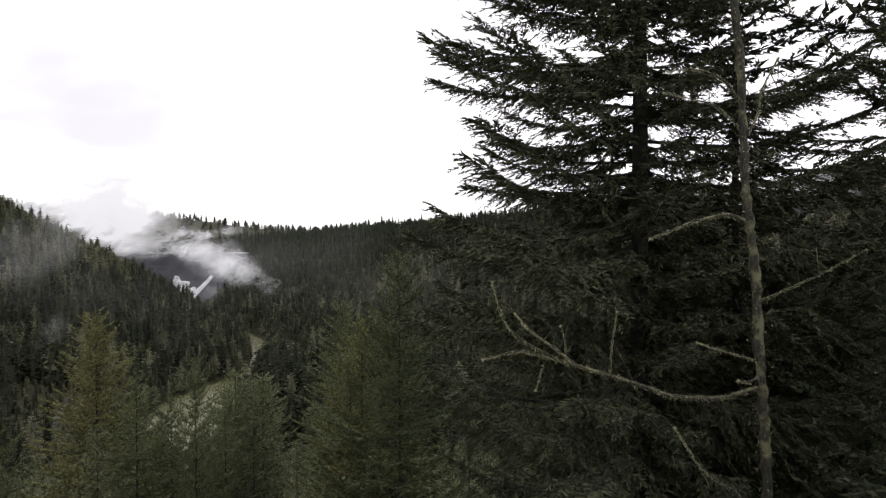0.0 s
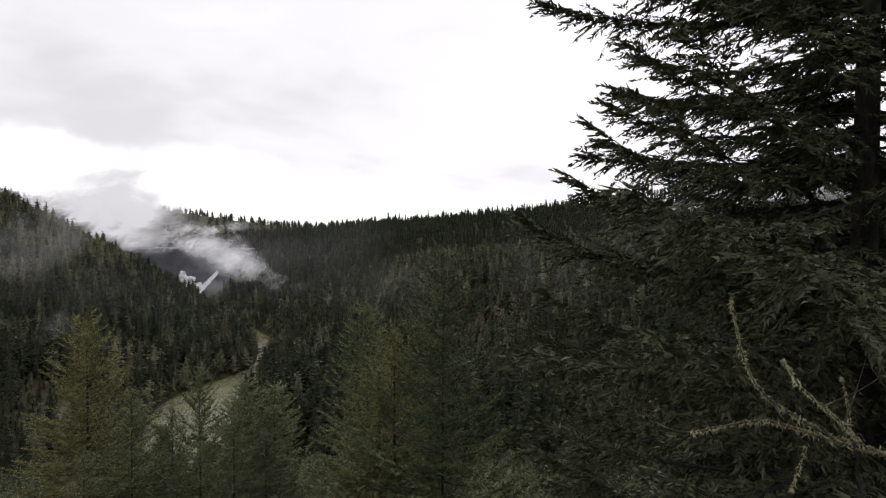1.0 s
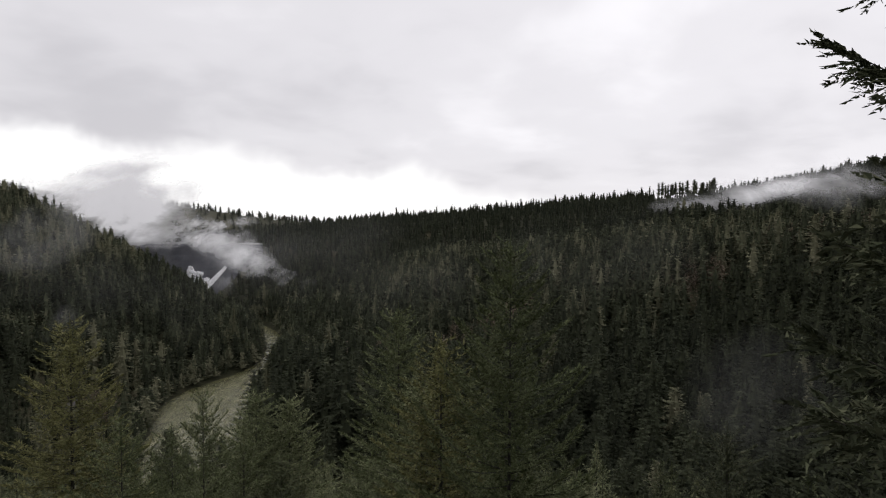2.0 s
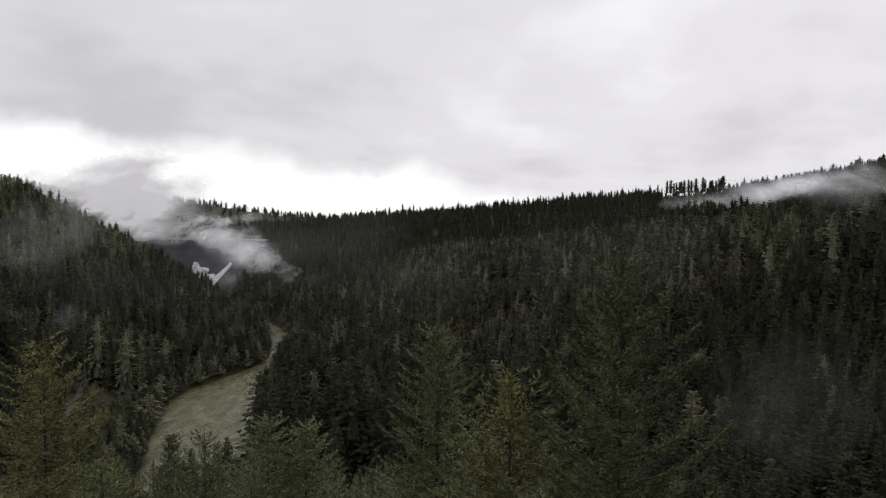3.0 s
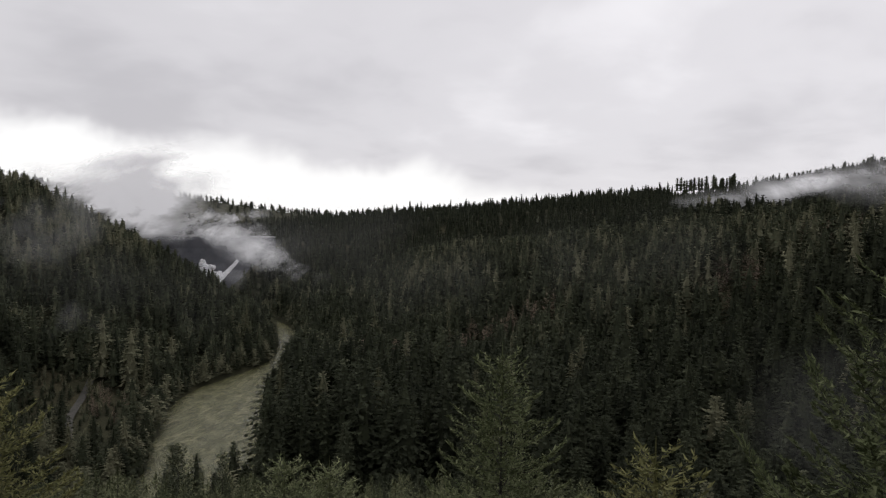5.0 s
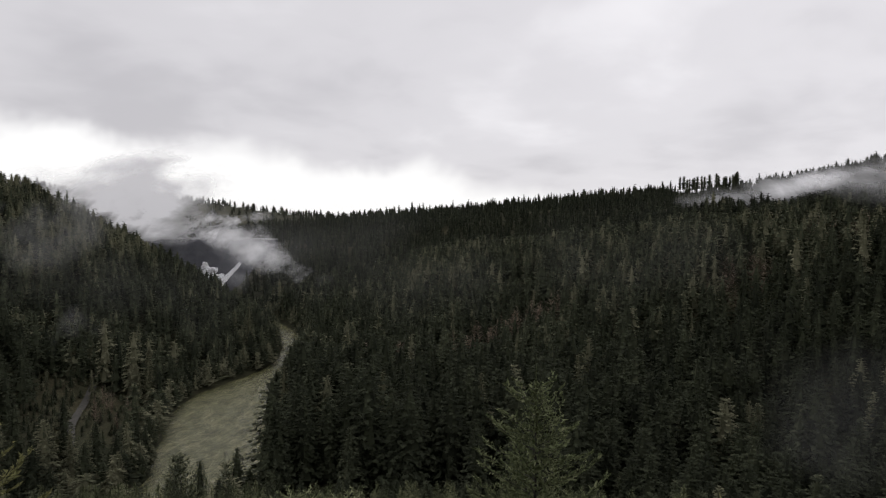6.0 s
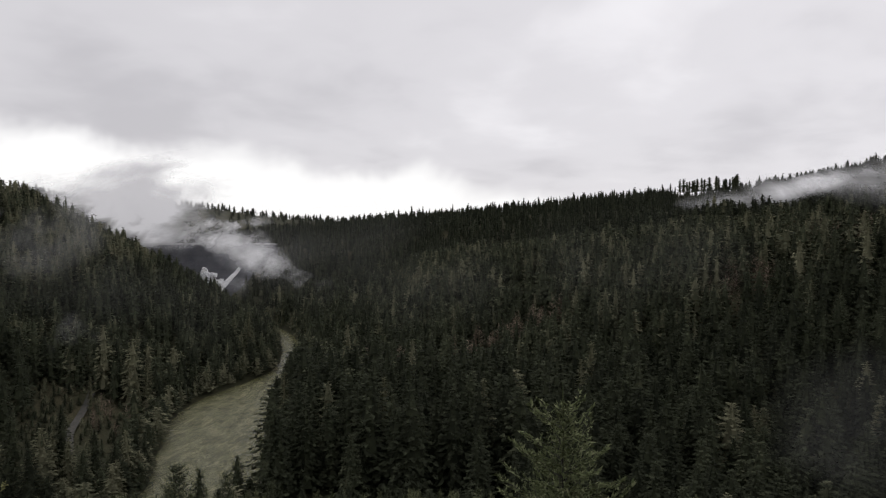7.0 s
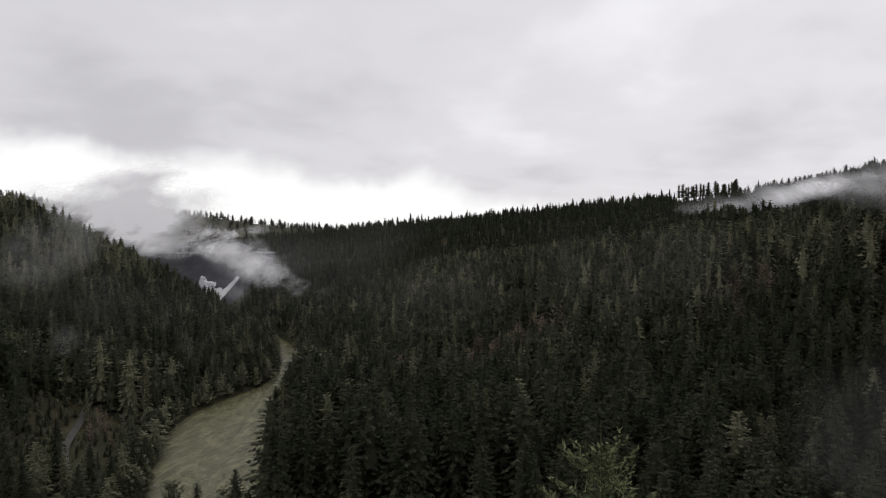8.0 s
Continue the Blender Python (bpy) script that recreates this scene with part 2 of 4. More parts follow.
def land(u, v):
    """Height of the ground."""
    u, v = np.asarray(u, float), np.asarray(v, float)
    dist, side = river_side(u, v)
    off = np.maximum(dist - half_width(v), 0)
    wav = swell(u, v, 160, 3) * 4 + swell(u, v, 60, 5) * 1.6
    # the bluff on which the flight begins
    bluff = np.minimum(82 - 0.41 * v, 92 - 0.1 * v) - 0.05 * np.clip(-u - 60, 0, 200) - 0.22 * np.clip(u - 22 - 0.1 * v, 0, 90) * smooth(20, 90, v)
    # valley floor and the first eastern hill, whose crest runs aslant
    across = 0.787 * u + 0.618 * v
    crown = np.interp(u, (-200, -150, -60, 0, 56, 163, 210, 420), (26, 30, 44, 58, 67, 80, 82, 92))
    climb = np.interp(across, (215, 260, 297, 330, 365, 395, 425, 480, 560, 660), (0, 0.08, 0.25, 0.46, 0.72, 0.92, 1.0, 1.0, 0.9, 0.75))
    east = 8 + (crown - 8) * climb + 0.17 * np.clip(across - 405, 0, 170) * smooth(110, 260, u) + 0.20 * np.clip(u - 325, 0, 220) * smooth(560, 700, across)
    ridge = 108 + 0.093 * (u + 84) + 0.13 * np.clip(u - 560, 0, 2000)
    ridge = np.clip(ridge - 24 * smooth(570, 610, u), 60, 420)
    back = smooth(760, 1290, v)
    east = east * (1 - back) + ridge * back
    right = np.maximum(bluff, east) + 3 * np.exp(-((bluff - east) / 8.0) ** 2)
    gorge = 0.55 + 0.25 * smooth(500, 800, v)
    right = np.minimum(right + wav, 1.5 + gorge * off + 0.006 * off ** 2)
    # the western hill
    rise = np.interp(v, (150, 350, 480, 700, 900), (0.12, 0.25, 0.44, 0.66, 0.58))
    cap = 106 + 14 * smooth(-330, -400, u) - 50 * smooth(860, 1010, v)
    west = np.minimum(2 + rise * np.maximum(off - 18, 0) + 0.12 * np.minimum(off, 30), cap + 0.01 * off) + wav * smooth(10, 60, off)
    z = np.where(side > 0, right, west)
    # far country
    far = smooth(1500, 2500, v)
    hills = np.interp(u / np.maximum(v, 1), (-0.8, -0.66, -0.55, -0.40, -0.36, -0.30, -0.22, -0.15, -0.08, 0.1, 0.6),
                      (270, 262, 205, 190, 172, 150, 130, 119, 136, 140, 240))
    hills = hills + swell(u, v, 700, 8) * 5
    z = z * (1 - far) + hills * far * smooth(5200, 2600, v)
    sd = dist - half_width(v)
    z = np.where(sd < 0, np.maximum(-3.0, 0.3 + 0.6 * sd), np.minimum(z, 0.3 + 1.2 * sd))
    return z


def ground_sheet():
    a = np.r_[np.linspace(-4700, -1700, 13), np.arange(-1600, -520, 40), np.arange(-520, 520, 7.5), np.arange(520, 1640, 40), np.linspace(1700, 4700, 13)]
    b = np.r_[np.linspace(-4700, -700, 9), np.arange(-600, -60, 60), np.arange(-60, 700, 7.5), np.arange(700, 1500, 20), np.arange(1500, 3300, 75), np.linspace(3350, 4700, 6)]
    U, V = np.meshgrid(a, b)
    Z = land(U, V)
    X, Y = xy(U, V)
    n, m = U.shape
    verts = np.stack([X, Y, Z], 2).reshape(-1, 3)
    i = np.arange(n * m).reshape(n, m)
    quads = np.stack([i[:-1, :-1], i[:-1, 1:], i[1:, 1:], i[1:, :-1]], 2).reshape(-1, 4)
    return mesh_object("ground", verts, quads, GROUND, smooth_shade=True)


def mesh_object(name, verts, faces, mat, smooth_shade=False, parent=None, attrs=None, label=""):
    """One mesh from arrays of vertices and equal-sided faces."""
    me = bpy.data.meshes.new(name)
    verts, faces = np.asarray(verts, np.float32), np.asarray(faces, np.int32)
    k = faces.shape[1]
    me.vertices.add(len(verts))
    me.vertices.foreach_set("co", verts.ravel())
    me.loops.add(faces.size)
    me.loops.foreach_set("vertex_index", faces.ravel())
    me.polygons.add(len(faces))
    me.polygons.foreach_set("loop_start", np.arange(0, faces.size, k, dtype=np.int32))
    me.polygons.foreach_set("use_smooth", np.full(len(faces), smooth_shade))
    for key, values in (attrs or {}).items():
        at = me.attributes.new(key, "FLOAT", "POINT")
        at.data.foreach_set("value", np.asarray(values, np.float32))
    me.update(calc_edges=True)
    me.materials.append(mat)
    ob = new(name, me)
    if parent:
        ob.parent = parent
    if label:
        tagged(ob, label)
    return ob


tagged(ground_sheet(), "dark damp forest floor over hills and valley", "ground", kind="structure")


def river():
    line = RIVER_LINE
    d = np.gradient(line, axis=0)
    d /= np.hypot(d[:, 0], d[:, 1])[:, None]
    nrm = np.stack([-d[:, 1], d[:, 0]], 1)
    w = half_width(line[:, 1]) + 6
    cols = np.linspace(-1, 1, 9)
    P = line[:, None, :] + nrm[:, None, :] * (w[:, None] * cols[None])[..., None]
    X, Y = xy(P[..., 0], P[..., 1])
    verts = np.stack([X, Y, np.zeros_like(X)], 2).reshape(-1, 3)
    i = np.arange(len(verts)).reshape(X.shape)
    quads = np.stack([i[:-1, :-1], i[1:, :-1], i[1:, 1:], i[:-1, 1:]], 2).reshape(-1, 4)
    tagged(mesh_object("river", verts, quads, WATER, True), "silty olive-brown river with small rapids", "river", kind="structure")


river()


# ---- conifers ----
def bushy_fir(seed, n, r, power, size, low=0.08, tiers=9):
    """A fir one metre high as a cloud of small hanging sprays, in loose tiers that thin out towards the tip."""
    gg = np.random.RandomState(seed)
    q = 1 - gg.uniform(0, 1, n) ** 0.72
    q[:max(3, n // 25)] = gg.uniform(0.86, 0.99, max(3, n // 25))
    a = gg.uniform(0, 6.283, n)
    tier = (q * tiers + 0.35 * np.sin(a * 3 + seed) + gg.uniform(-0.12, 0.12, n)) % 1.0
    R = r * (1 - q) ** power * (1.08 - 0.45 * tier) * (1 + 0.16 * np.sin(a * 2 + seed * 1.7) + 0.12 * np.sin(a * 5 + q * 23))
    R = R * (0.6 + 0.4 * gg.uniform(0, 1, n) ** 0.5)
    o = np.stack([np.cos(a), np.sin(a), np.zeros(n)], 1)
    side = np.stack([-np.sin(a), np.cos(a), gg.uniform(-0.5, 0.5, n)], 1)
    C = o * R[:, None]
    C[:, 2] = low + (1 - low) * q
    sz = (size * gg.uniform(0.55, 1.4, n) * (1.05 - 0.5 * q))[:, None]
    out = o * gg.uniform(0.1, 0.75, n)[:, None]
    out[:, 2] = np.where(gg.rand(n) < 0.25 + 0.6 * q ** 2, gg.uniform(0.3, 0.9, n), -gg.uniform(0.5, 1.25, n))
    out += gg.normal(size=(n, 3)) * 0.25
    tri = np.stack([C - side * sz * 0.24, C + side * sz * 0.24, C + out * sz], 1).reshape(-1, 3)
    tip = np.array([[0.004, 0, 0.93], [-0.004, 0.003, 0.93], [0, 0, 1.0], [0, 0.004, 0.93], [0, -0.004, 0.93], [0, 0, 1.0]])
    return np.concatenate([tri, tip])


def fir_blades(seed, h, r, clear, step, per, twigs, blade, droop=0.25, ragged=0.25, wide=0.36, power=0.6, blunt=0.6):
    """Triangles of a fir's crown: limbs in whorls, blades of needles along each limb."""
    g = np.random.RandomState(seed)
    out = []
    z = clear * h
    while z < h * 0.985:
        k = z / h
        q = min(max((k - clear) / (1 - clear), 0.0), 1.0)
        prof = (1 - q) ** power * (0.72 + 0.28 * min(1, q / 0.18))
        n = max(3, int(round(per * (0.6 + 0.4 * (1 - q)) + g.uniform(-0.6, 0.6))))
        a0 = g.uniform(0, 6.28)
        for j in range(n):
            L = r * prof * g.uniform(1 - ragged, 1 + ragged) + 0.012 * h * (1 - 0.5 * q)
            if g.rand() < 0.06:
                L *= 0.45
            az = a0 + 6.283 * j / n + g.uniform(-0.35, 0.35)
            rise = 0.55 * q ** 1.5 - droop * (1 - q) + g.uniform(-0.1, 0.1)
            bend = 0.28 * (1 - q) + g.uniform(0, 0.12)
            o = np.array([math.cos(az), math.sin(az), 0.0])
            s = np.array([-math.sin(az), math.cos(az), 0.0])
            base = np.array([0, 0, z + g.uniform(-0.4, 0.4) * step])
            t = np.linspace(0.16, 1.0, twigs) + g.uniform(-0.4, 0.4, twigs) * 0.8 / twigs
            t = np.clip(np.repeat(t, 2), 0.08, 1.0)
            sg = np.tile([1.0, -1.0], twigs)
            P = base + np.outer(t * L, o)
            P[:, 2] += L * (rise * t - bend * t * (1 - t) * 1.2)
            tl = L * wide * (1.0 - t * blunt) * np.minimum(1, t * 3.2) * g.uniform(0.65, 1.3, 2 * twigs)
            sp = g.uniform(0.4, 1.3, 2 * twigs) * np.where(t > 0.93, 0.25, 1)
            D = np.outer(np.cos(sp), o) + np.outer(np.sin(sp) * sg, s)
            D[:, 2] += rise * 0.6 - g.uniform(-0.3, 0.75, 2 * twigs) * (1 - 0.8 * q) * np.where(t > 0.85, -0.4, 1.0)
            W = np.stack([-D[:, 1], D[:, 0], g.uniform(-0.5, 0.5, 2 * twigs)], 1)
            W /= np.linalg.norm(W, axis=1)[:, None] + 1e-6
            wd = (tl * blade)[:, None]
            out.append(np.stack([P - W * wd * 0.8 + D * (tl * 0.15)[:, None], P + W * wd + D * (tl * 0.35)[:, None], P + D * tl[:, None]], 1).reshape(-1, 3))
            # the limb itself, a thin ribbon of foliage
            tip = base + o * L
            tip[2] += L * rise
            half = s * (0.035 * L + 0.012)
            out.append(np.array([base - half, base + half, tip]))
        z += step * g.uniform(0.75, 1.25) * (1 - 0.35 * q)
    # leader
    for a in range(3):
        o = np.array([math.cos(a * 2.1), math.sin(a * 2.1), 0]) * 0.006 * h
        out.append(np.array([[0, 0, h * 0.95] + o, [0, 0, h * 0.95] - o, [0, 0, h * 1.012]]))
    return np.concatenate(out)


def bough_blades(seed, h, r, clear, step, per, power, gap, spray, fine=(0.0, 1.1), droop=0.2, ragged=0.2, reach=0.2, hang=0.6, thin=0.175, curl=0.2, crowded=None):
    """Triangles of a near fir: limbs in whorls that sag and sweep up at their ends, branchlets along each limb, hanging sprays of needles along each branchlet."""
    g = np.random.RandomState(seed)
    out, limbs = [], []
    z = clear * h
    while z < h * 0.985:
        k = z / h
        q = min(max((k - clear) / (1 - clear), 0.0), 1.0)
        f = 1.0 if fine[0] < k < fine[1] else 2.1
        prof = (1 - q) ** power * (0.78 + 0.22 * min(1, q / 0.15))
        n = max(3, int(round(per * (0.65 + 0.35 * (1 - q)) + g.uniform(-0.6, 0.6))))
        a0 = g.uniform(0, 6.28)
        for j in range(n):
            L = r * prof * g.uniform(1 - ragged, 1 + ragged) + 0.010 * h * (1 - 0.4 * q)
            if g.rand() < 0.08:
                L *= 0.5
            az = a0 + 6.283 * j / n + g.uniform(-0.35, 0.35)
            if crowded and abs((az - crowded[0] + 3.1416) % 6.2832 - 3.1416) < crowded[1]:
                L *= crowded[2]
            rise = 0.5 * q ** 1.3 - droop * (1 - q) + g.uniform(-0.12, 0.12)
            sag, up = g.uniform(0.02, 0.12) * (1 - q), curl * g.uniform(0.4, 1.3)
            o = np.array([math.cos(az), math.sin(az), 0.0])
            s = np.array([-math.sin(az), math.cos(az), 0.0])
            base = np.array([0, 0, z + g.uniform(-0.4, 0.4) * step])

            def on_limb(t):
                p = base + np.outer(t * L, o) + np.outer(np.sin(t * 5 + az) * t * 0.05 * L, s)
                p[:, 2] += L * (rise * t - sag * np.sin(t * 3.14) + up * t ** 3)
                return p

            nb = 2 * max(3, int(L / (gap * f)))
            t = 0.10 + 0.90 * (np.arange(nb) + g.uniform(0, 1, nb)) / nb
            sg = np.where(np.arange(nb) % 2, 1.0, -1.0)
            P = on_limb(t)
            bl = L * reach * np.clip(t * 3.0, 0.35, 1) * (1.14 - t) ** 0.5 * g.uniform(0.55, 1.3, nb) + 0.4 * spray
            sp = g.uniform(0.45, 1.25, nb) * (1 - 0.5 * t ** 4)
            D = np.outer(np.cos(sp), o) + np.outer(np.sin(sp) * sg, s)
            D[:, 2] += rise + 3 * up * t * t + g.uniform(-hang, 0.3, nb) * (1 - 0.75 * q) + 0.25 * t ** 3
            D /= np.linalg.norm(D, axis=1)[:, None]
            W = np.stack([-D[:, 1], D[:, 0], g.uniform(-0.35, 0.35, nb)], 1)
            M = 2 * max(2, int(round(L * reach * 0.75 / (spray * 0.41 * f))))
            e = (np.arange(M) + g.uniform(0, 1, (nb, M))) / M
            C = P[:, None] + D[:, None] * (bl[:, None] * e)[..., None]
            C[..., 2] -= bl[:, None] * e ** 2 * 0.28 * (1 - q)
            sd = np.where(np.arange(M) % 2, 1.0, -1.0)[None, :, None]
            nd = D[:, None] * g.uniform(0.35, 1.0, (nb, M, 1)) + W[:, None] * sd * g.uniform(0.15, 0.9, (nb, M, 1)) + g.normal(size=(nb, M, 3)) * 0.16
            nd[..., 2] -= g.uniform(-0.15, hang, (nb, M)) * (1 - 0.8 * q) * (1.0 - 0.6 * t[:, None] ** 3)
            ln = (spray * f * g.uniform(0.55, 1.35, (nb, M)) * (1.15 - 0.45 * e))[..., None]
            wv = np.cross(nd, g.normal(size=(nb, M, 3)))
            wv /= np.linalg.norm(wv, axis=2)[..., None] + 1e-6
            out.append(np.stack([C - wv * ln * thin, C + nd * ln * 0.3 + wv * ln * thin * 1.1, C + nd * ln], 2).reshape(-1, 3))
            tip = P + D * bl[:, None]
            tip[:, 2] -= bl * 0.28 * (1 - q)
            wood = np.stack([P - W * 0.010, P + W * 0.010, tip], 1).reshape(-1, 3)
            limbs.append(wood)
            c = np.linspace(0, 1, 6)
            B = on_limb(c)
            wd = (0.0085 * L + 0.010) * (1 - 0.85 * c)
            ring = [B + np.outer(wd, s), B - np.outer(wd * 0.5, s) + np.outer(wd, (0, 0, 0.87)), B - np.outer(wd * 0.5, s) - np.outer(wd, (0, 0, 0.87))]
            for x0, x1 in ((0, 1), (1, 2), (2, 0)):
                p0, p1 = ring[x0], ring[x1]
                limbs.append(np.stack([p0[:-1], p1[:-1], p1[1:], p0[:-1], p1[1:], p0[1:]], 1).reshape(-1, 3))
        z += step * g.uniform(0.75, 1.25) * (1 - 0.35 * q)
    for a in range(5):
        o = np.array([math.cos(a * 1.26), math.sin(a * 1.26), 0]) * 0.0012 * h
        out.append(np.array([[0, 0, h * 0.95] + o, [0, 0, h * 0.96] - o, [0, 0, h * 1.01] + o * 0.3]))
    return np.concatenate(out), np.concatenate(limbs)


def stem(h, rad, sides, rings, top=0.97, lean=0.0, seed=0):
    """A tapered trunk as quads."""
    g = np.random.RandomState(seed)
    k = np.linspace(0, 1, rings)
    rr = rad * (1 - 0.93 * k) * (1 + 0.35 * np.exp(-k * 25))
    a = np.linspace(0, 2 * math.pi, sides, endpoint=False)
    wob = np.cumsum(g.uniform(-0.01, 0.01, (rings, 2)), 0) * rad * 4
    X = rr[:, None] * np.cos(a) + wob[:, :1] + lean * (k[:, None] * h)
    Y = rr[:, None] * np.sin(a) + wob[:, 1:]
    Z = np.repeat((k * h * top)[:, None], sides, 1) - 0.6
    v = np.stack([X, Y, Z], 2).reshape(-1, 3)
    i = np.arange(rings * sides).reshape(rings, sides)
    j = np.roll(i, -1, 1)
    return v, np.stack([i[:-1], j[:-1], j[1:], i[1:]], 2).reshape(-1, 4)


def fir(name, seed, h, r, clear, step, per, twigs, blade, needles, rad, label, group, core=0.0, heart_of=(1500, 0.6), **kw):
    """A conifer of the middle distance."""
    ob = new(name)
    tagged(ob, label, "tree", group)
    v, f = stem(h, rad, 10, 14, seed=seed)
    mesh_object("trunk", v, f, BARK, True, ob)
    tri = fir_blades(seed, h, r, clear, step, per, twigs, blade, **kw)
    if core > 0:
        tri = np.concatenate([tri, bushy_fir(seed, heart_of[0], core * r / h, kw.get("power", 0.6), heart_of[1] / h, 0.1, 15) * (h * 0.985)])
    mesh_object("crown", tri, np.arange(len(tri)).reshape(-1, 3), needles, False, ob)
    return ob


def near_fir(name, seed, h, r, clear, step, per, power, gap, spray, needles, rad, label, group, core=0.0, heart_of=(1500, 0.6), **kw):
    """A conifer close to the flight."""
    ob = new(name)
    tagged(ob, label, "tree", group)
    v, f = stem(h, rad, 12, 18, seed=seed)
    mesh_object("trunk", v, f, BARK, True, ob)
    tri, wood = bough_blades(seed, h, r, clear, step, per, power, gap, spray, **kw)
    mesh_object("branchwork", wood, np.arange(len(wood)).reshape(-1, 3), BARK, False, ob)
    if core > 0:
        tri = np.concatenate([tri, bushy_fir(seed, heart_of[0], core * r / h, power, heart_of[1] / h, clear, 15) * (h * 0.985)])
    mesh_object("crown", tri, np.arange(len(tri)).reshape(-1, 3), needles, False, ob)
    return ob


def place(x, y, h, h0, turn, wide=1.0):
    """A tree of height h on the ground at x, y, from a model h0 high."""
    z = float(land(*uv(x, y))) - 0.3
    s = h / h0
    return Matrix.Translation((x, y, z)) @ Matrix.Rotation(turn, 4, "Z") @ Matrix.Diagonal((s * wide, s * wide, s, 1))


def stand(ob, m):
    ob.matrix_basis = m
    return ob


def copy_tree(ob, m):
    c = copy_thing(ob, m)
    c.matrix_basis = m
    return c


def tall(x, y, top):
    return top - float(land(*uv(x, y))) + 0.3


rnd = random.Random(11)

# ---- the trees beside the start of the flight ----
BESIDE = "tall firs beside the start"
hero_h = 52.0
hero = near_fir("douglas_fir", 21, hero_h, 7.5, 0.27, 0.60, 6, 0.5, 0.16, 0.20, NEEDLES_OLD_SHADED, 0.50,
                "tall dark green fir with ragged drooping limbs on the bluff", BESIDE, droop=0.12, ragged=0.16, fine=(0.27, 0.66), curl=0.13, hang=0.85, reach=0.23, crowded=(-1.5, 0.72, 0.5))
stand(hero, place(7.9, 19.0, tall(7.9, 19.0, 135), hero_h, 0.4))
fellow = near_fir("douglas_fir", 22, hero_h, 6.4, 0.30, 1.1, 5, 0.5, 0.21, 0.25, NEEDLES_OLD_SHADED, 0.40,
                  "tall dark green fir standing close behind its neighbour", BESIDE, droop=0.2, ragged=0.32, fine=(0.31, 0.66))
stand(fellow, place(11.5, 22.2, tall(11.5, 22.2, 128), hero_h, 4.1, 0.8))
for x, y, top, turn, wide in ((18.5, 24.0, 133, 5.2, 1.0), (16.8, 17.8, 126, 1.1, 0.8)):
    copy_tree(fellow, place(x, y, tall(x, y, top), hero_h, turn, wide))

near_h = 32.0
NEAR = "firs on the bluff below the flight"
fir_a = near_fir("young_fir", 31, near_h, 6.0, 0.10, 0.85, 6, 0.58, 0.22, 0.26, NEEDLES, 0.28,
                 "green fir with upswept tips on the bluff slope", NEAR, core=0.7, heart_of=(7000, 0.30))
fir_top = near_fir("young_fir", 36, near_h, 6.2, 0.10, 0.75, 6, 0.68, 0.14, 0.18, NEEDLES, 0.20,
                   "grey-green fir whose top is flown past", NEAR, droop=0.10, fine=(0.58, 1.1), ragged=0.3, core=0.6, heart_of=(9000, 0.20), reach=0.24, curl=0.28)
fir_b = near_fir("young_fir", 32, near_h, 6.4, 0.10, 0.9, 6, 0.56, 0.22, 0.26, NEEDLES, 0.28,
                 "dense green fir on the bluff slope", NEAR, core=0.7, heart_of=(7000, 0.30))
fir_dense = near_fir("young_fir", 37, near_h, 6.2, 0.10, 0.7, 7, 0.66, 0.20, 0.25, NEEDLES, 0.26,
                     "thick green fir with a full cone of needles", NEAR, droop=0.05, ragged=0.15, core=0.85, heart_of=(11000, 0.28))
fir_gold = near_fir("yellowed_fir", 33, near_h, 6.0, 0.10, 0.75, 6, 0.62, 0.20, 0.25, NEEDLES_GOLD, 0.26,
                    "fir with yellowish green needles on the bluff slope", NEAR, droop=0.1, core=0.75, heart_of=(10000, 0.28))
# the two shaded firs get their shade from a darker needle colour
fir_dark = near_fir("shaded_fir", 34, near_h, 6.4, 0.10, 1.3, 6, 0.6, 0.5, 0.5, NEEDLES_OLD_SHADED, 0.28,
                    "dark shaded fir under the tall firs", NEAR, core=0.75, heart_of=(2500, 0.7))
fir_shade = near_fir("shaded_fir", 35, near_h, 6.0, 0.10, 0.9, 6, 0.6, 0.18, 0.19, NEEDLES_OLD_SHADED, 0.24,
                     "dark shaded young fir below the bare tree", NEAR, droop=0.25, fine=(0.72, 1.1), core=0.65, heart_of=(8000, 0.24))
used = set()


def near_tree(model, x, y, top, wide=1.0):
    m = place(x, y, tall(x, y, top), near_h, rnd.uniform(0, 6.28), wide)
    if model.name in used:
        return copy_tree(model, m)
    used.add(model.name)
    return stand(model, m)


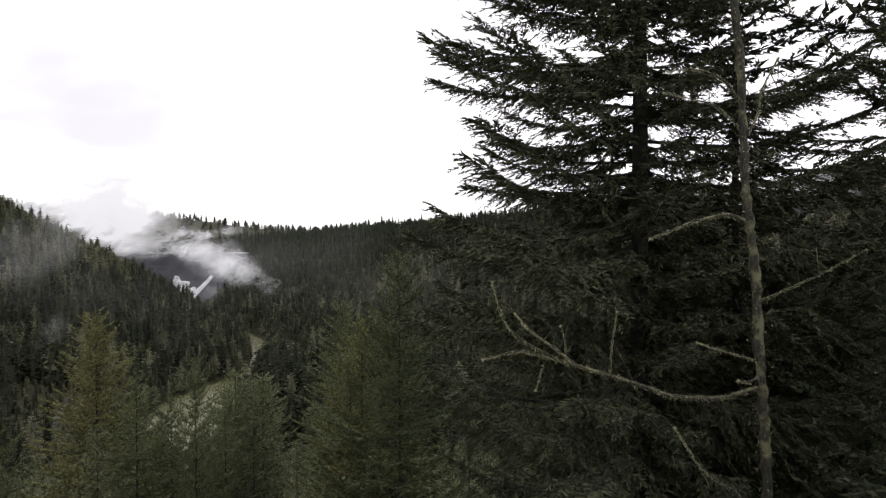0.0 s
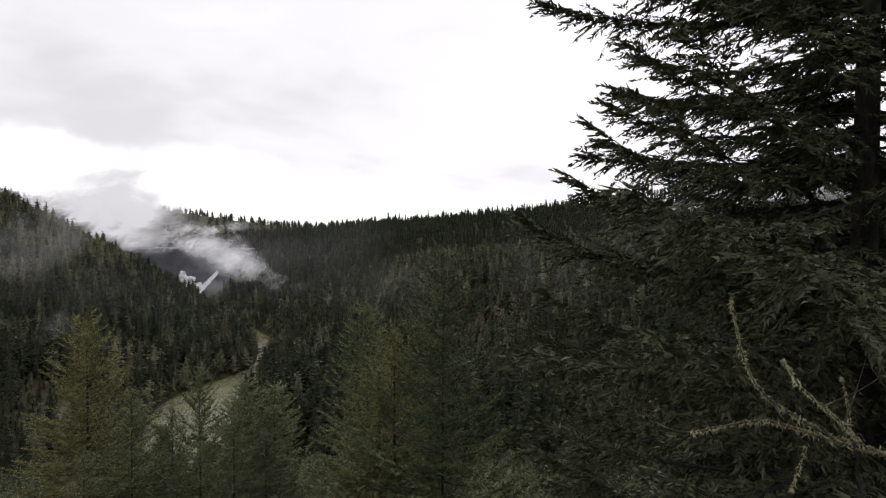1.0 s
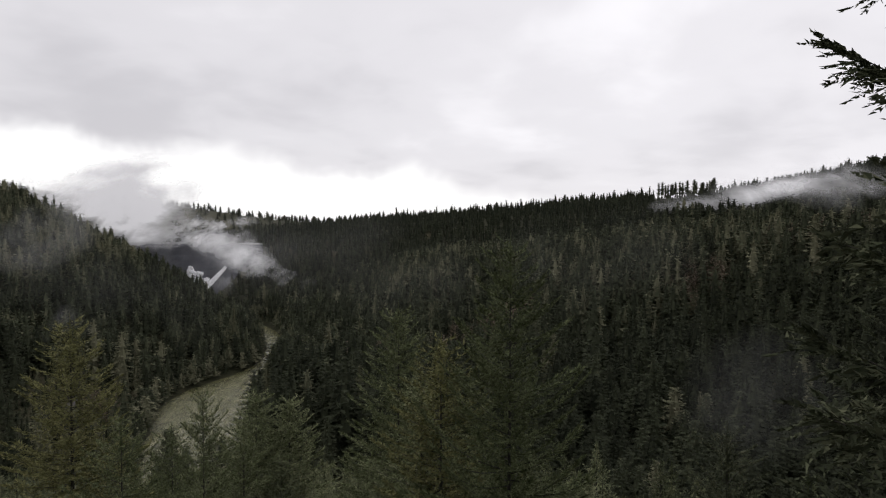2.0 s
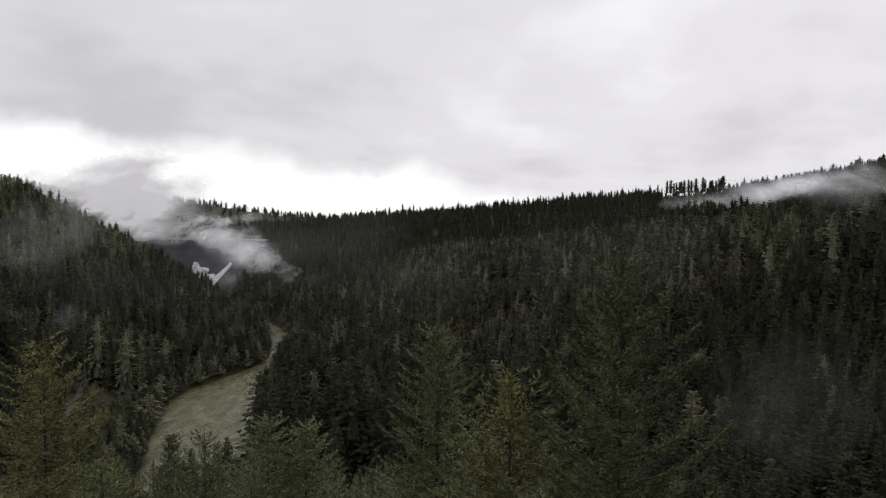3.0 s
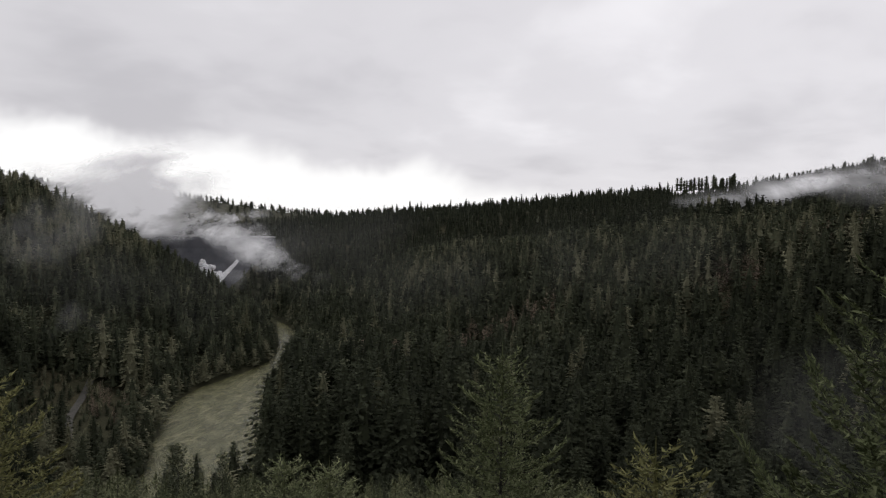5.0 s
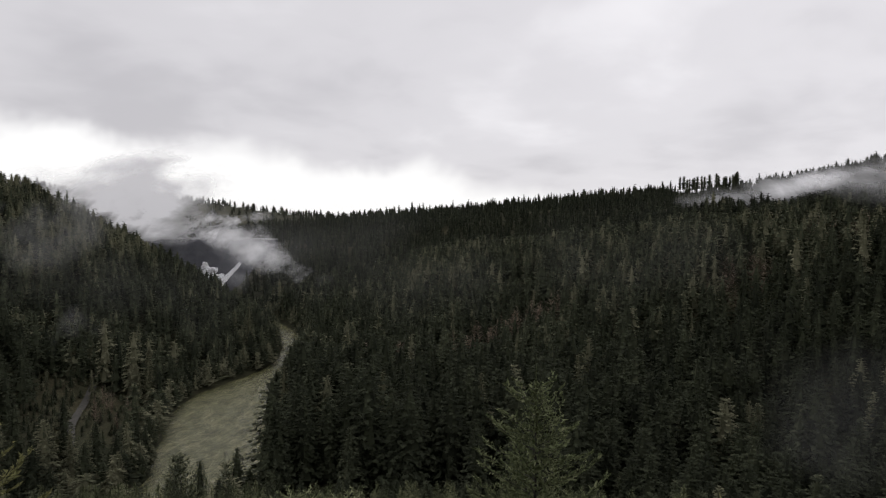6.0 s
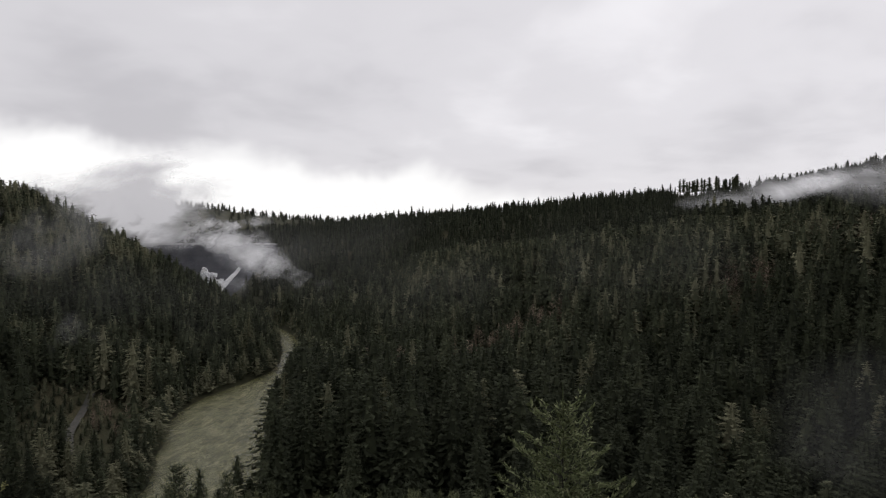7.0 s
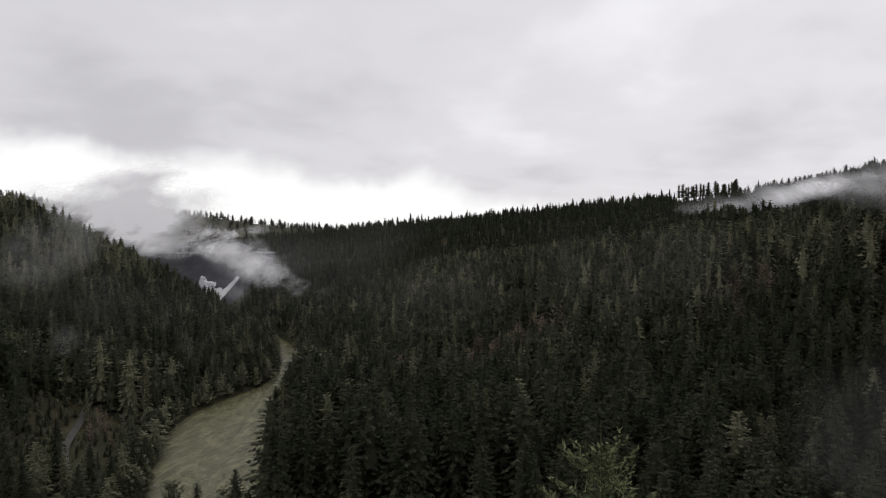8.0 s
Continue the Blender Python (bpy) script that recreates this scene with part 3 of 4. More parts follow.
for model, x, y, top, wide in (
        (fir_top, -4.8, 38.3, 107.3, 1.05), (fir_gold, -8.6, 42.6, 102.2, 1.25), (fir_dense, -14.1, 54.9, 102.3, 1.08),
        (fir_gold, -31.5, 44.5, 102.2, 1.2), (fir_dense, -26.7, 58.5, 94.8, 1.3), (fir_dense, -25.0, 61.0, 93.8, 1.3),
        (fir_b, -9.9, 43.9, 99.6, 1.2), (fir_a, -21.0, 41.4, 99.2, 0.75), (fir_b, -25.5, 41.0, 97.6, 1.1),
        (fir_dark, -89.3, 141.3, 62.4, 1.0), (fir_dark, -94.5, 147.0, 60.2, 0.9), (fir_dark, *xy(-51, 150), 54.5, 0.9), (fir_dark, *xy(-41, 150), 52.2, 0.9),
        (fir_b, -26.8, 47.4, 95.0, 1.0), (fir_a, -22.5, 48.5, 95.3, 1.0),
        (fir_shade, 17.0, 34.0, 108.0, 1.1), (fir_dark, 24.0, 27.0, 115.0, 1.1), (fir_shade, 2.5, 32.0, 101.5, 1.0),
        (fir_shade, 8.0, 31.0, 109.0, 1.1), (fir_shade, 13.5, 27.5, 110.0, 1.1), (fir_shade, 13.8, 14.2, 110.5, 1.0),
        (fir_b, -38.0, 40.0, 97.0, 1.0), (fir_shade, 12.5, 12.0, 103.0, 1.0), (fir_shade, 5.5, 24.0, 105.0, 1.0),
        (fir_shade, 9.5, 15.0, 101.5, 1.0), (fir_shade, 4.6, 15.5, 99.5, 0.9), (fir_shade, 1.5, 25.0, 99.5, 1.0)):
    near_tree(model, x, y, top, wide)

# ---- trees down the bluff ----
SLOPE = "firs lower on the bluff"
slope_h = 30.0
slope_models = [fir("hillside_fir", 41 + i, slope_h, 4.4 + 0.5 * i, 0.12, 3.2, 6, 4, 0.24, NEEDLES_SLOPE, 0.26,
                    "dark green fir in close woods down the bluff", SLOPE, core=0.85, heart_of=(1300, 0.8), blunt=0.45) for i in range(3)]
close_models = [near_fir("hillside_fir", 46 + i, slope_h, 5.0 + 0.5 * i, 0.10, 1.1, 6, 0.6, 0.38, 0.34, NEEDLES_SLOPE, 0.26,
                         "olive green fir in close woods at the top of the bluff", SLOPE, core=0.8, heart_of=(5000, 0.36)) for i in range(2)]
g = np.random.RandomState(5)
taken = [(-4.8, 38.3), (-8.6, 42.6), (-14.1, 54.9), (-31.5, 44.5), (-26.7, 58.5), (-25, 61), (-21, 41.4)]
slope_count = 0
for gu in np.arange(-190, 190, 9.4):
    for gv in np.arange(14, 205, 9.4):
        u, v = gu + g.uniform(-4, 4), gv + g.uniform(-4, 4)
        x, y = xy(u, v)
        dist, side = river_side(u, v)
        room = min(111.5 - 0.40 * v, 105.0 - 0.42 * v + 0.15 * max(0, v - 45))
        if side < 0 or dist < half_width(v) + 5 or abs(u) > 42 + 0.75 * v or slope_count > 330:
            continue
        if u > 30 + 0.1 * v and v > 138:
            continue
        if min((x - a) ** 2 + (y - b) ** 2 for a, b in taken) < 30:
            continue
        zg = float(land(u, v))
        h = min(g.uniform(22, 33), room - zg - g.uniform(0, 5))
        if h < 9:
            continue
        m = place(x, y, h, slope_h, g.uniform(0, 6.28), g.uniform(1.0, 1.4))
        model = close_models[g.randint(2)] if v < 36 and abs(u) < 40 else slope_models[g.randint(3)]
        if model.name in used:
            copy_tree(model, m)
        else:
            used.add(model.name)
            stand(model, m)
        slope_count += 1


# ---- woods of the valley and the hills ----
def tiered_fir(seed, whorls, per, r, power, sprays, size, low=0.10, droop=0.30):
    """A fir one metre high: whorls of drooping boughs, each a fan of small hanging sprays, about a dense heart."""
    gg = np.random.RandomState(seed)
    out = []
    lop = gg.uniform(0, 6.28)

    def girth(q):
        return r * (1 - q) ** power * (0.8 + 0.2 * np.minimum(1, q / 0.15))

    for i in range(whorls):
        q = ((i + gg.uniform(0.2, 0.8)) / whorls) ** 0.75
        n = max(3, int(round(per * (0.5 + 0.5 * (1 - q) ** 0.5))))
        a = np.arange(n) * 6.283 / n + gg.uniform(0, 6.28) + gg.uniform(-0.35, 0.35, n)
        L = (girth(q) * gg.uniform(0.72, 1.2, n) + 0.012) * (1 + 0.12 * np.sin(a + lop))
        rise = 0.5 * q ** 2 - droop * (1 - q) + gg.uniform(-0.14, 0.14, n)
        z = low + (1 - low) * q * 0.975 + gg.uniform(-0.3, 0.3, n) / whorls
        a, L, rise, z = (np.repeat(k, sprays) for k in (a, L, rise, z))
        m = n * sprays
        t = gg.uniform(0.3, 1.0, m) ** 0.7
        t[::sprays] = 1.0
        sw = gg.uniform(-1, 1, m) * 0.34 * (1.15 - t * 0.75)
        sw[::sprays] = 0
        o = np.stack([np.cos(a + sw), np.sin(a + sw), rise], 1)
        C = o * (L * t)[:, None]
        C[:, 2] += z - 0.10 * L * t * t
        sp = gg.uniform(-0.9, 0.9, m)
        d = np.stack([np.cos(a + sp), np.sin(a + sp), rise * 0.7 - gg.uniform(-0.25, 0.7, m)], 1)
        w = np.stack([-np.sin(a + sp), np.cos(a + sp), gg.uniform(-0.7, 0.7, m)], 1)
        sz = (size * gg.uniform(0.6, 1.35, m) * (1.1 - 0.55 * q))[:, None]
        out.append(np.stack([C - d * sz * 0.55 - w * sz * 0.30, C - d * sz * 0.15 + w * sz * 0.42, C + d * sz * 0.6], 1).reshape(-1, 3))
    m = 7
    for q0, q1 in ((0.0, 0.5), (0.28, 0.72), (0.55, 0.9), (0.75, 0.99)):
        a = np.arange(m) * 6.283 / m + gg.uniform(0, 6.28)
        rr = girth(q0) * 0.62 * gg.uniform(0.75, 1.1, m)
        ring = np.stack([np.cos(a) * rr, np.sin(a) * rr, np.full(m, low + (1 - low) * q0)], 1)
        out.append(np.stack([ring, np.roll(ring, -1, 0), np.repeat([[0, 0, low + (1 - low) * q1]], m, 0)], 1).reshape(-1, 3))
    return np.concatenate(out)


edge_models = [tiered_fir(55 + i, 24, 8, 0.155 + 0.012 * i, 0.52 + 0.05 * i, 9, 0.040) for i in range(5)]
valley_models = [tiered_fir(60 + i, 18, 7, 0.155 + 0.011 * i, 0.50 + 0.04 * i, 6, 0.052) for i in range(6)]
mid_models = [tiered_fir(70 + i, 11, 6, 0.17 + 0.009 * i, 0.44 + 0.04 * i, 3, 0.085) for i in range(7)]
far_models = [tiered_fir(80 + i, 8, 5, 0.175, 0.72, 2, 0.10) for i in range(6)]


def far_fir(name, seed, h, crown, needles, rad, label, group):
    """A single conifer that stands out far off."""
    ob = new(name)
    tagged(ob, label, "tree", group)
    v, f = stem(h, rad, 7, 6, seed=seed)
    mesh_object("trunk", v, f, BARK, True, ob)
    mesh_object("crown", crown * h, np.arange(len(crown)).reshape(-1, 3), needles, False, ob)
    return ob


def woods(name, label, models, pts, heights, tints, wide, seed, mat=None):
    gg = np.random.RandomState(seed)
    verts, tint = [], []
    kind = gg.randint(0, len(models), len(pts))
    zs = land(pts[:, 0], pts[:, 1]) - 0.3
    X, Y = xy(pts[:, 0], pts[:, 1])
    for k, model in enumerate(models):
        sel = np.where(kind == k)[0]
        if not len(sel):
            continue
        a = gg.uniform(0, 6.28, len(sel))
        h, w = heights[sel], (heights * wide)[sel]
        c, s = np.cos(a), np.sin(a)
        mx, my, mz = model.T
        VX = X[sel, None] + w[:, None] * (c[:, None] * mx - s[:, None] * my)
        VY = Y[sel, None] + w[:, None] * (s[:, None] * mx + c[:, None] * my)
        VZ = zs[sel, None] + h[:, None] * mz
        verts.append(np.stack([VX, VY, VZ], 2).reshape(-1, 3))
        tint.append(np.repeat(tints[sel], len(model)))
    v = np.concatenate(verts)
    ob = mesh_object(name, v, np.arange(len(v)).reshape(-1, 3), mat or NEEDLES_WOODS, False, attrs={"tint": np.concatenate(tint)})
    return tagged(ob, label, "forest", kind="stuff")


def sow(u0, u1, v0, v1, gap, seed, fan=0.75, rim=34):
    """Places for trees, jittered, within the fan of the valley."""
    gg = np.random.RandomState(seed)
    U, V = np.meshgrid(np.arange(u0, u1, gap), np.arange(v0, v1, gap))
    p = np.stack([U.ravel(), V.ravel()], 1) + gg.uniform(-0.46, 0.46, (U.size, 2)) * gap
    p = p[np.abs(p[:, 0]) < rim + fan * np.maximum(p[:, 1], 0)]
    d, s = river_side(p[:, 0], p[:, 1])
    return p, d - half_width(p[:, 1]), s, gg


def pale(gg, tint):
    """Now and then a crown hung with lichen."""
    return np.where(gg.rand(len(tint)) < 0.035, gg.uniform(0.6, 1.1, len(tint)), tint)


ROAD = np.array([(-166, 288), (-180, 312), (-189, 336), (-198, 365), (-207, 388), (-224, 396), (-245, 394)], float)
ROAD_LINE = curve_points(ROAD, 60)


def near_road(p):
    d = np.full(len(p), 1e9)
    for q in ROAD_LINE:
        d = np.minimum(d, np.hypot(p[:, 0] - q[0], p[:, 1] - q[1]))
    return d


def road_clear(p):
    """Keeps the forest road open."""
    return near_road(p) > 4.2


# leafless stands: middle, half breadths and number of trees
BARE_PATCHES = ((24, 432, 26, 20, 40), (62, 452, 22, 14, 26), (178, 392, 26, 16, 26), (262, 420, 34, 20, 34), (-165, 345, 22, 30, 26), (-40, 430, 20, 16, 14))


def in_bare_patch(p):
    inside = np.zeros(len(p), bool)
    for cu, cv, ru, rv, n in BARE_PATCHES:
        inside |= ((p[:, 0] - cu) / ru) ** 2 + ((p[:, 1] - cv) / rv) ** 2 < 0.9
    return inside


# valley floor, nearest
p, off, s, gg = sow(-330, 300, 60, 372, 9.4, 91, fan=0.72)
keep = (off > 1) & ((s < 0) | (p[:, 1] > 132)) & road_clear(p) & (land(p[:, 0], p[:, 1]) < 95 - 0.40 * p[:, 1] + 400 * ((s < 0) | (p[:, 1] > 235) | ((p[:, 1] > 130) & (p[:, 0] > 20)))) & ((s < 0) | (p[:, 1] > 200) | (p[:, 0] > 36 + 0.1 * p[:, 1]))
keep &= ~in_bare_patch(p) | (gg.rand(len(p)) < 0.15)
p, off, s = p[keep], off[keep], s[keep]
h = (gg.normal(35, 5.5, len(p)).clip(20, 48) - 9 * smooth(215, 300, 0.787 * p[:, 0] + 0.618 * p[:, 1]) * (s > 0)) * np.clip(0.6 + off / 30, 0.6, 1)
room = np.where((p[:, 1] > 130) & (p[:, 0] > 20), 44, 111 - 0.40 * p[:, 1]) - land(p[:, 0], p[:, 1])
scrub = (s < 0) & (p[:, 1] < 372) & (p[:, 0] > -265)
h = np.where(scrub, h * np.where(near_road(p) < 24, 0.2, 0.8), h)
h = np.where((s > 0) & (p[:, 1] < 215), np.minimum(h, np.maximum(room, 8)), h)
tints = pale(gg, gg.beta(1.4, 2.4, len(p)) * 0.5)
tints = np.where((s < 0) & (off < 45) & (gg.rand(len(p)) < 0.35), gg.uniform(0.55, 0.95, len(p)), tints)
wide = gg.uniform(0.95, 1.3, len(p))
for name, models, part_of, seed in (("valley_edge_woods", edge_models, p[:, 1] < 270, 1), ("valley_woods", valley_models, p[:, 1] >= 270, 5)):
    woods(name, "dense dark firs with paler mossy crowns on the valley floor", models, p[part_of], h[part_of], tints[part_of], wide[part_of], seed)

# lichened scrub and young firs crowding both banks
gg = np.random.RandomState(97)
line = RIVER_LINE[(RIVER_LINE[:, 1] > 205) & (RIVER_LINE[:, 0] > -240)]
d = np.gradient(line, axis=0)
d /= np.hypot(d[:, 0], d[:, 1])[:, None]
bank = []
for sign in (-1, 1):
    for row in range(4):
        reach = half_width(line[:, 1]) + gg.uniform(0.3, 8.0, len(line))
        bank.append(line + np.stack([-d[:, 1], d[:, 0]], 1) * (sign * reach)[:, None] + gg.uniform(-2.5, 2.5, (len(line), 2)))
bank = np.concatenate(bank)
bd, bs = river_side(bank[:, 0], bank[:, 1])
bank = bank[(bd - half_width(bank[:, 1]) > 0.2) & road_clear(bank)]
woods("bank_thicket", "scrubby lichened young trees crowding the river banks", mid_models, bank, gg.uniform(6, 15, len(bank)), gg.uniform(0.1, 1.0, len(bank)), gg.uniform(1.6, 2.6, len(bank)), 6)

# low scrub along the road
a = gg.uniform(0, len(ROAD_LINE) - 1, 420)
verge = ROAD_LINE[a.astype(int)] + gg.uniform(-30, 30, (420, 2))
vd, vs = river_side(verge[:, 0], verge[:, 1])
verge = verge[(near_road(verge) > 3.4) & (vd - half_width(verge[:, 1]) > 3)]
woods("road_scrub", "low young firs and scrub beside the forest road", mid_models, verge, gg.uniform(1.5, 5, len(verge)), gg.uniform(0.0, 0.9, len(verge)), gg.uniform(1.5, 2.4, len(verge)), 8)

# the bluff behind the start
p, off, s, gg = sow(-230, 260, -230, -48, 11, 95, rim=260)
woods("bluff_woods", "dark firs on the bluff behind the start", far_models, p, gg.uniform(18, 28, len(p)), gg.beta(1.4, 2.4, len(p)), gg.uniform(1.2, 1.7, len(p)), 9)

# slopes in the middle distance
p, off, s, gg = sow(-620, 620, 372, 760, 7.9, 92, fan=0.71)
keep = (off > 1) & (~in_bare_patch(p) | (gg.rand(len(p)) < 0.15))
p, off = p[keep], off[keep]
h = gg.normal(23, 4.0, len(p)).clip(13, 35) * np.clip(0.62 + off / 30, 0.5, 1)
zt = land(p[:, 0], p[:, 1])
tints = pale(gg, gg.beta(1.4, 2.4, len(p)) * 0.8)
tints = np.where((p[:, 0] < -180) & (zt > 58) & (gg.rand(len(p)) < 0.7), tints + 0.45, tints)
lie = 0.787 * p[:, 0] + 0.618 * p[:, 1]
# tint carries young stands plus front slope catching light, back slope turned from it
young = smooth(300, 380, lie) * smooth(560, 500, lie) * (p[:, 0] > -60)
tints = tints + 0.20 * young * gg.uniform(0.4, 1.3, len(p)) - 0.22 * smooth(500, 600, lie) * (p[:, 0] > -60)
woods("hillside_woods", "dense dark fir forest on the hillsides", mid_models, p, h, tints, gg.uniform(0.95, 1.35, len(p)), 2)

# leafless alders in brown patches
bare_models = [fir_blades(66 + i, 1.0, 0.20, 0.25, 0.10, 6, 4, 0.07, droop=-0.75, wide=0.42, power=0.45) for i in range(3)]
spots = []
gg = np.random.RandomState(17)
for cu, cv, ru, rv, n in BARE_PATCHES:
    a, rr = gg.uniform(0, 6.28, n), np.sqrt(gg.uniform(0, 1, n))
    spots.append(np.stack([cu + ru * rr * np.cos(a), cv + rv * rr * np.sin(a)], 1))
bare = np.concatenate(spots)
bd, bs = river_side(bare[:, 0], bare[:, 1])
bare = bare[(bd - half_width(bare[:, 1]) > 2) & road_clear(bare)]
woods("bare_alders", "leafless brownish alders in patches among the firs", bare_models, bare, gg.uniform(15, 24, len(bare)) * np.where(bare[:, 0] < -100, 0.6, 1.0), gg.uniform(0, 1, len(bare)), gg.uniform(0.9, 1.4, len(bare)), 7, BARE_TWIGS)

# far slopes up to the ridge
p, off, s, gg = sow(-1300, 1300, 760, 1500, 14.0, 93, fan=0.71)
u, v = p[:, 0], p[:, 1]
keep = (off > 2) & ~((v > 930) & (v < 1060) & (u > -540) & (u < -255)) & ~((v > 1255) & (v < 1340) & (u > 448) & (u < 590))
p, off = p[keep], off[keep]
h = gg.normal(23, 5, len(p)).clip(13, 38)
h = np.where((p[:, 1] > 1090) & (np.abs(p[:, 0] / p[:, 1] - 0.405) < 0.06), np.minimum(h, 10), h)
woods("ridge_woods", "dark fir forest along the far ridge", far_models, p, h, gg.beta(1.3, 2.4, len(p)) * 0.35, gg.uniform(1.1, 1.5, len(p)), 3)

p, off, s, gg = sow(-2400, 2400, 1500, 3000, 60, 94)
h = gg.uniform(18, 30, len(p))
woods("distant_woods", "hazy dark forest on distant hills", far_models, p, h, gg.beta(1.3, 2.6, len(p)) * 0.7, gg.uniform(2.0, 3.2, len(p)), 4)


# ---- pale lichen-hung firs that stand out of the valley woods ----
LICHENED = foliage("lichen_hung_needles", (0.05, 0.053, 0.030), (0.095, 0.096, 0.058), (0.19, 0.185, 0.125), False)
pale_model = None
gg = np.random.RandomState(37)
for x, y, top in ((-9.8, 318.2, 60), (23.8, 281.8, 38), (-93.0, 285.7, 48), (-160.1, 424.0, 47), (-258.7, 478.9, 46), (*xy(12.5, 270), 48), (*xy(105.6, 255), 34),
                  (*xy(-75, 300), 44), (*xy(58, 300), 50), (*xy(-170, 372), 34), (*xy(-190, 350), 30), (*xy(-20, 350), 50)):
    h = max(16.0, tall(x, y, top))
    m = place(x, y, h, 30.0, gg.uniform(0, 6.28), gg.uniform(0.8, 1.0))
    if pale_model is None:
        pale_model = stand(far_fir("lichen_fir", 53, 30.0, tiered_fir(53, 24, 8, 0.13, 0.62, 9, 0.036, droop=0.5), LICHENED, 0.25, "old fir hung with pale grey-green lichen in the valley", "lichen firs"), m)
    else:
        copy_tree(pale_model, m)


# ---- the grove on the ridge ----
grove_model = None
gg = np.random.RandomState(23)
for k in range(24):
    u, v = 455 + 5.0 * k + gg.uniform(-3, 3), 1285 + gg.uniform(-14, 14)
    x, y = xy(u, v)
    h = gg.uniform(33, 41)
    m = place(x, y, h, 30.0, gg.uniform(0, 6.28), gg.uniform(0.95, 1.5))
    if grove_model is None:
        grove_model = stand(far_fir("ridge_pine", 51, 30.0, tiered_fir(51, 13, 7, 0.13, 0.5, 5, 0.06, low=0.34), NEEDLES_OLD_SHADED, 0.45, "tall thin-stemmed conifer in a grove on the ridge", "grove on the ridge"), m)
    else:
        copy_tree(grove_model, m)


# ---- tall firs along the skyline of the western hill ----
sky_model = None
gg = np.random.RandomState(29)
for u, v, h in ((-412, 698, 36), (-406, 704, 40), (-400, 690, 33), (-452, 690, 34), (-388, 705, 34), (-374, 712, 32), (-356, 730, 40), (-346, 736, 34), (-330, 760, 33), (-310, 765, 31), (-296, 790, 30), (-272, 800, 32), (-262, 806, 30)):
    x, y = xy(u, v)
    m = place(x, y, h, 30.0, gg.uniform(0, 6.28), gg.uniform(0.8, 1.1))
    if sky_model is None:
        sky_model = stand(far_fir("skyline_fir", 52, 30.0, tiered_fir(52, 16, 7, 0.14, 0.8, 4, 0.06), NEEDLES_SLOPE, 0.35, "tall dark fir rising above the western hill's skyline", "skyline firs"), m)
    else:
        copy_tree(sky_model, m)


# ---- the dam ----
def dam():
    ob = new("dam")
    tagged(ob, "dark concrete dam with a pale crest across the gorge", "dam")
    n = 40
    k = np.linspace(0, 1, n)
    u = -530 + 270 * k
    v = 1000 + 30 * np.sin(k * math.pi)
    crest = 80.0

    def ribbon(name, mat, rows):
        P = []
        for dv, z in rows:
            X, Y = xy(u, v + dv)
            P.append(np.stack([X, Y, np.full(n, z)], 1))
        P = np.array(P)
        i = np.arange(len(rows) * n).reshape(len(rows), n)
        j = np.roll(i, -1, 0)
        q = np.stack([i[:, :-1], i[:, 1:], j[:, 1:], j[:, :-1]], 2).reshape(-1, 4)
        return mesh_object(name, P.reshape(-1, 3), q, mat, False, ob)

    ribbon("face", CONCRETE, [(-46, -4), (-30, 30), (-8, 62), (-2, crest), (8, crest), (20, -4)])
    ribbon("crest_road", PALE_CONCRETE, [(-3.5, crest), (-3.5, crest + 2.2), (9.5, crest + 2.2), (9.5, crest)])
    return ob


dam()


def forest_road():
    d = np.gradient(ROAD_LINE, axis=0)
    d /= np.hypot(d[:, 0], d[:, 1])[:, None]
    nrm = np.stack([-d[:, 1], d[:, 0]], 1)
    cols = np.linspace(-1.9, 1.9, 5)
    P = ROAD_LINE[:, None] + nrm[:, None] * cols[None, :, None]
    Z = land(ROAD_LINE[:, 0], ROAD_LINE[:, 1])[:, None] + 1.0 - 0.02 * cols[None] ** 2
    X, Y = xy(P[..., 0], P[..., 1])
    n, m = X.shape
    i = np.arange(n * m).reshape(n, m)
    q = np.stack([i[:-1, :-1], i[1:, :-1], i[1:, 1:], i[:-1, 1:]], 2).reshape(-1, 4)
    tagged(mesh_object("road", np.stack([X, Y, Z], 2).reshape(-1, 3), q, GRAVEL, True), "wet grey gravel forest road", "road", kind="structure")


forest_road()


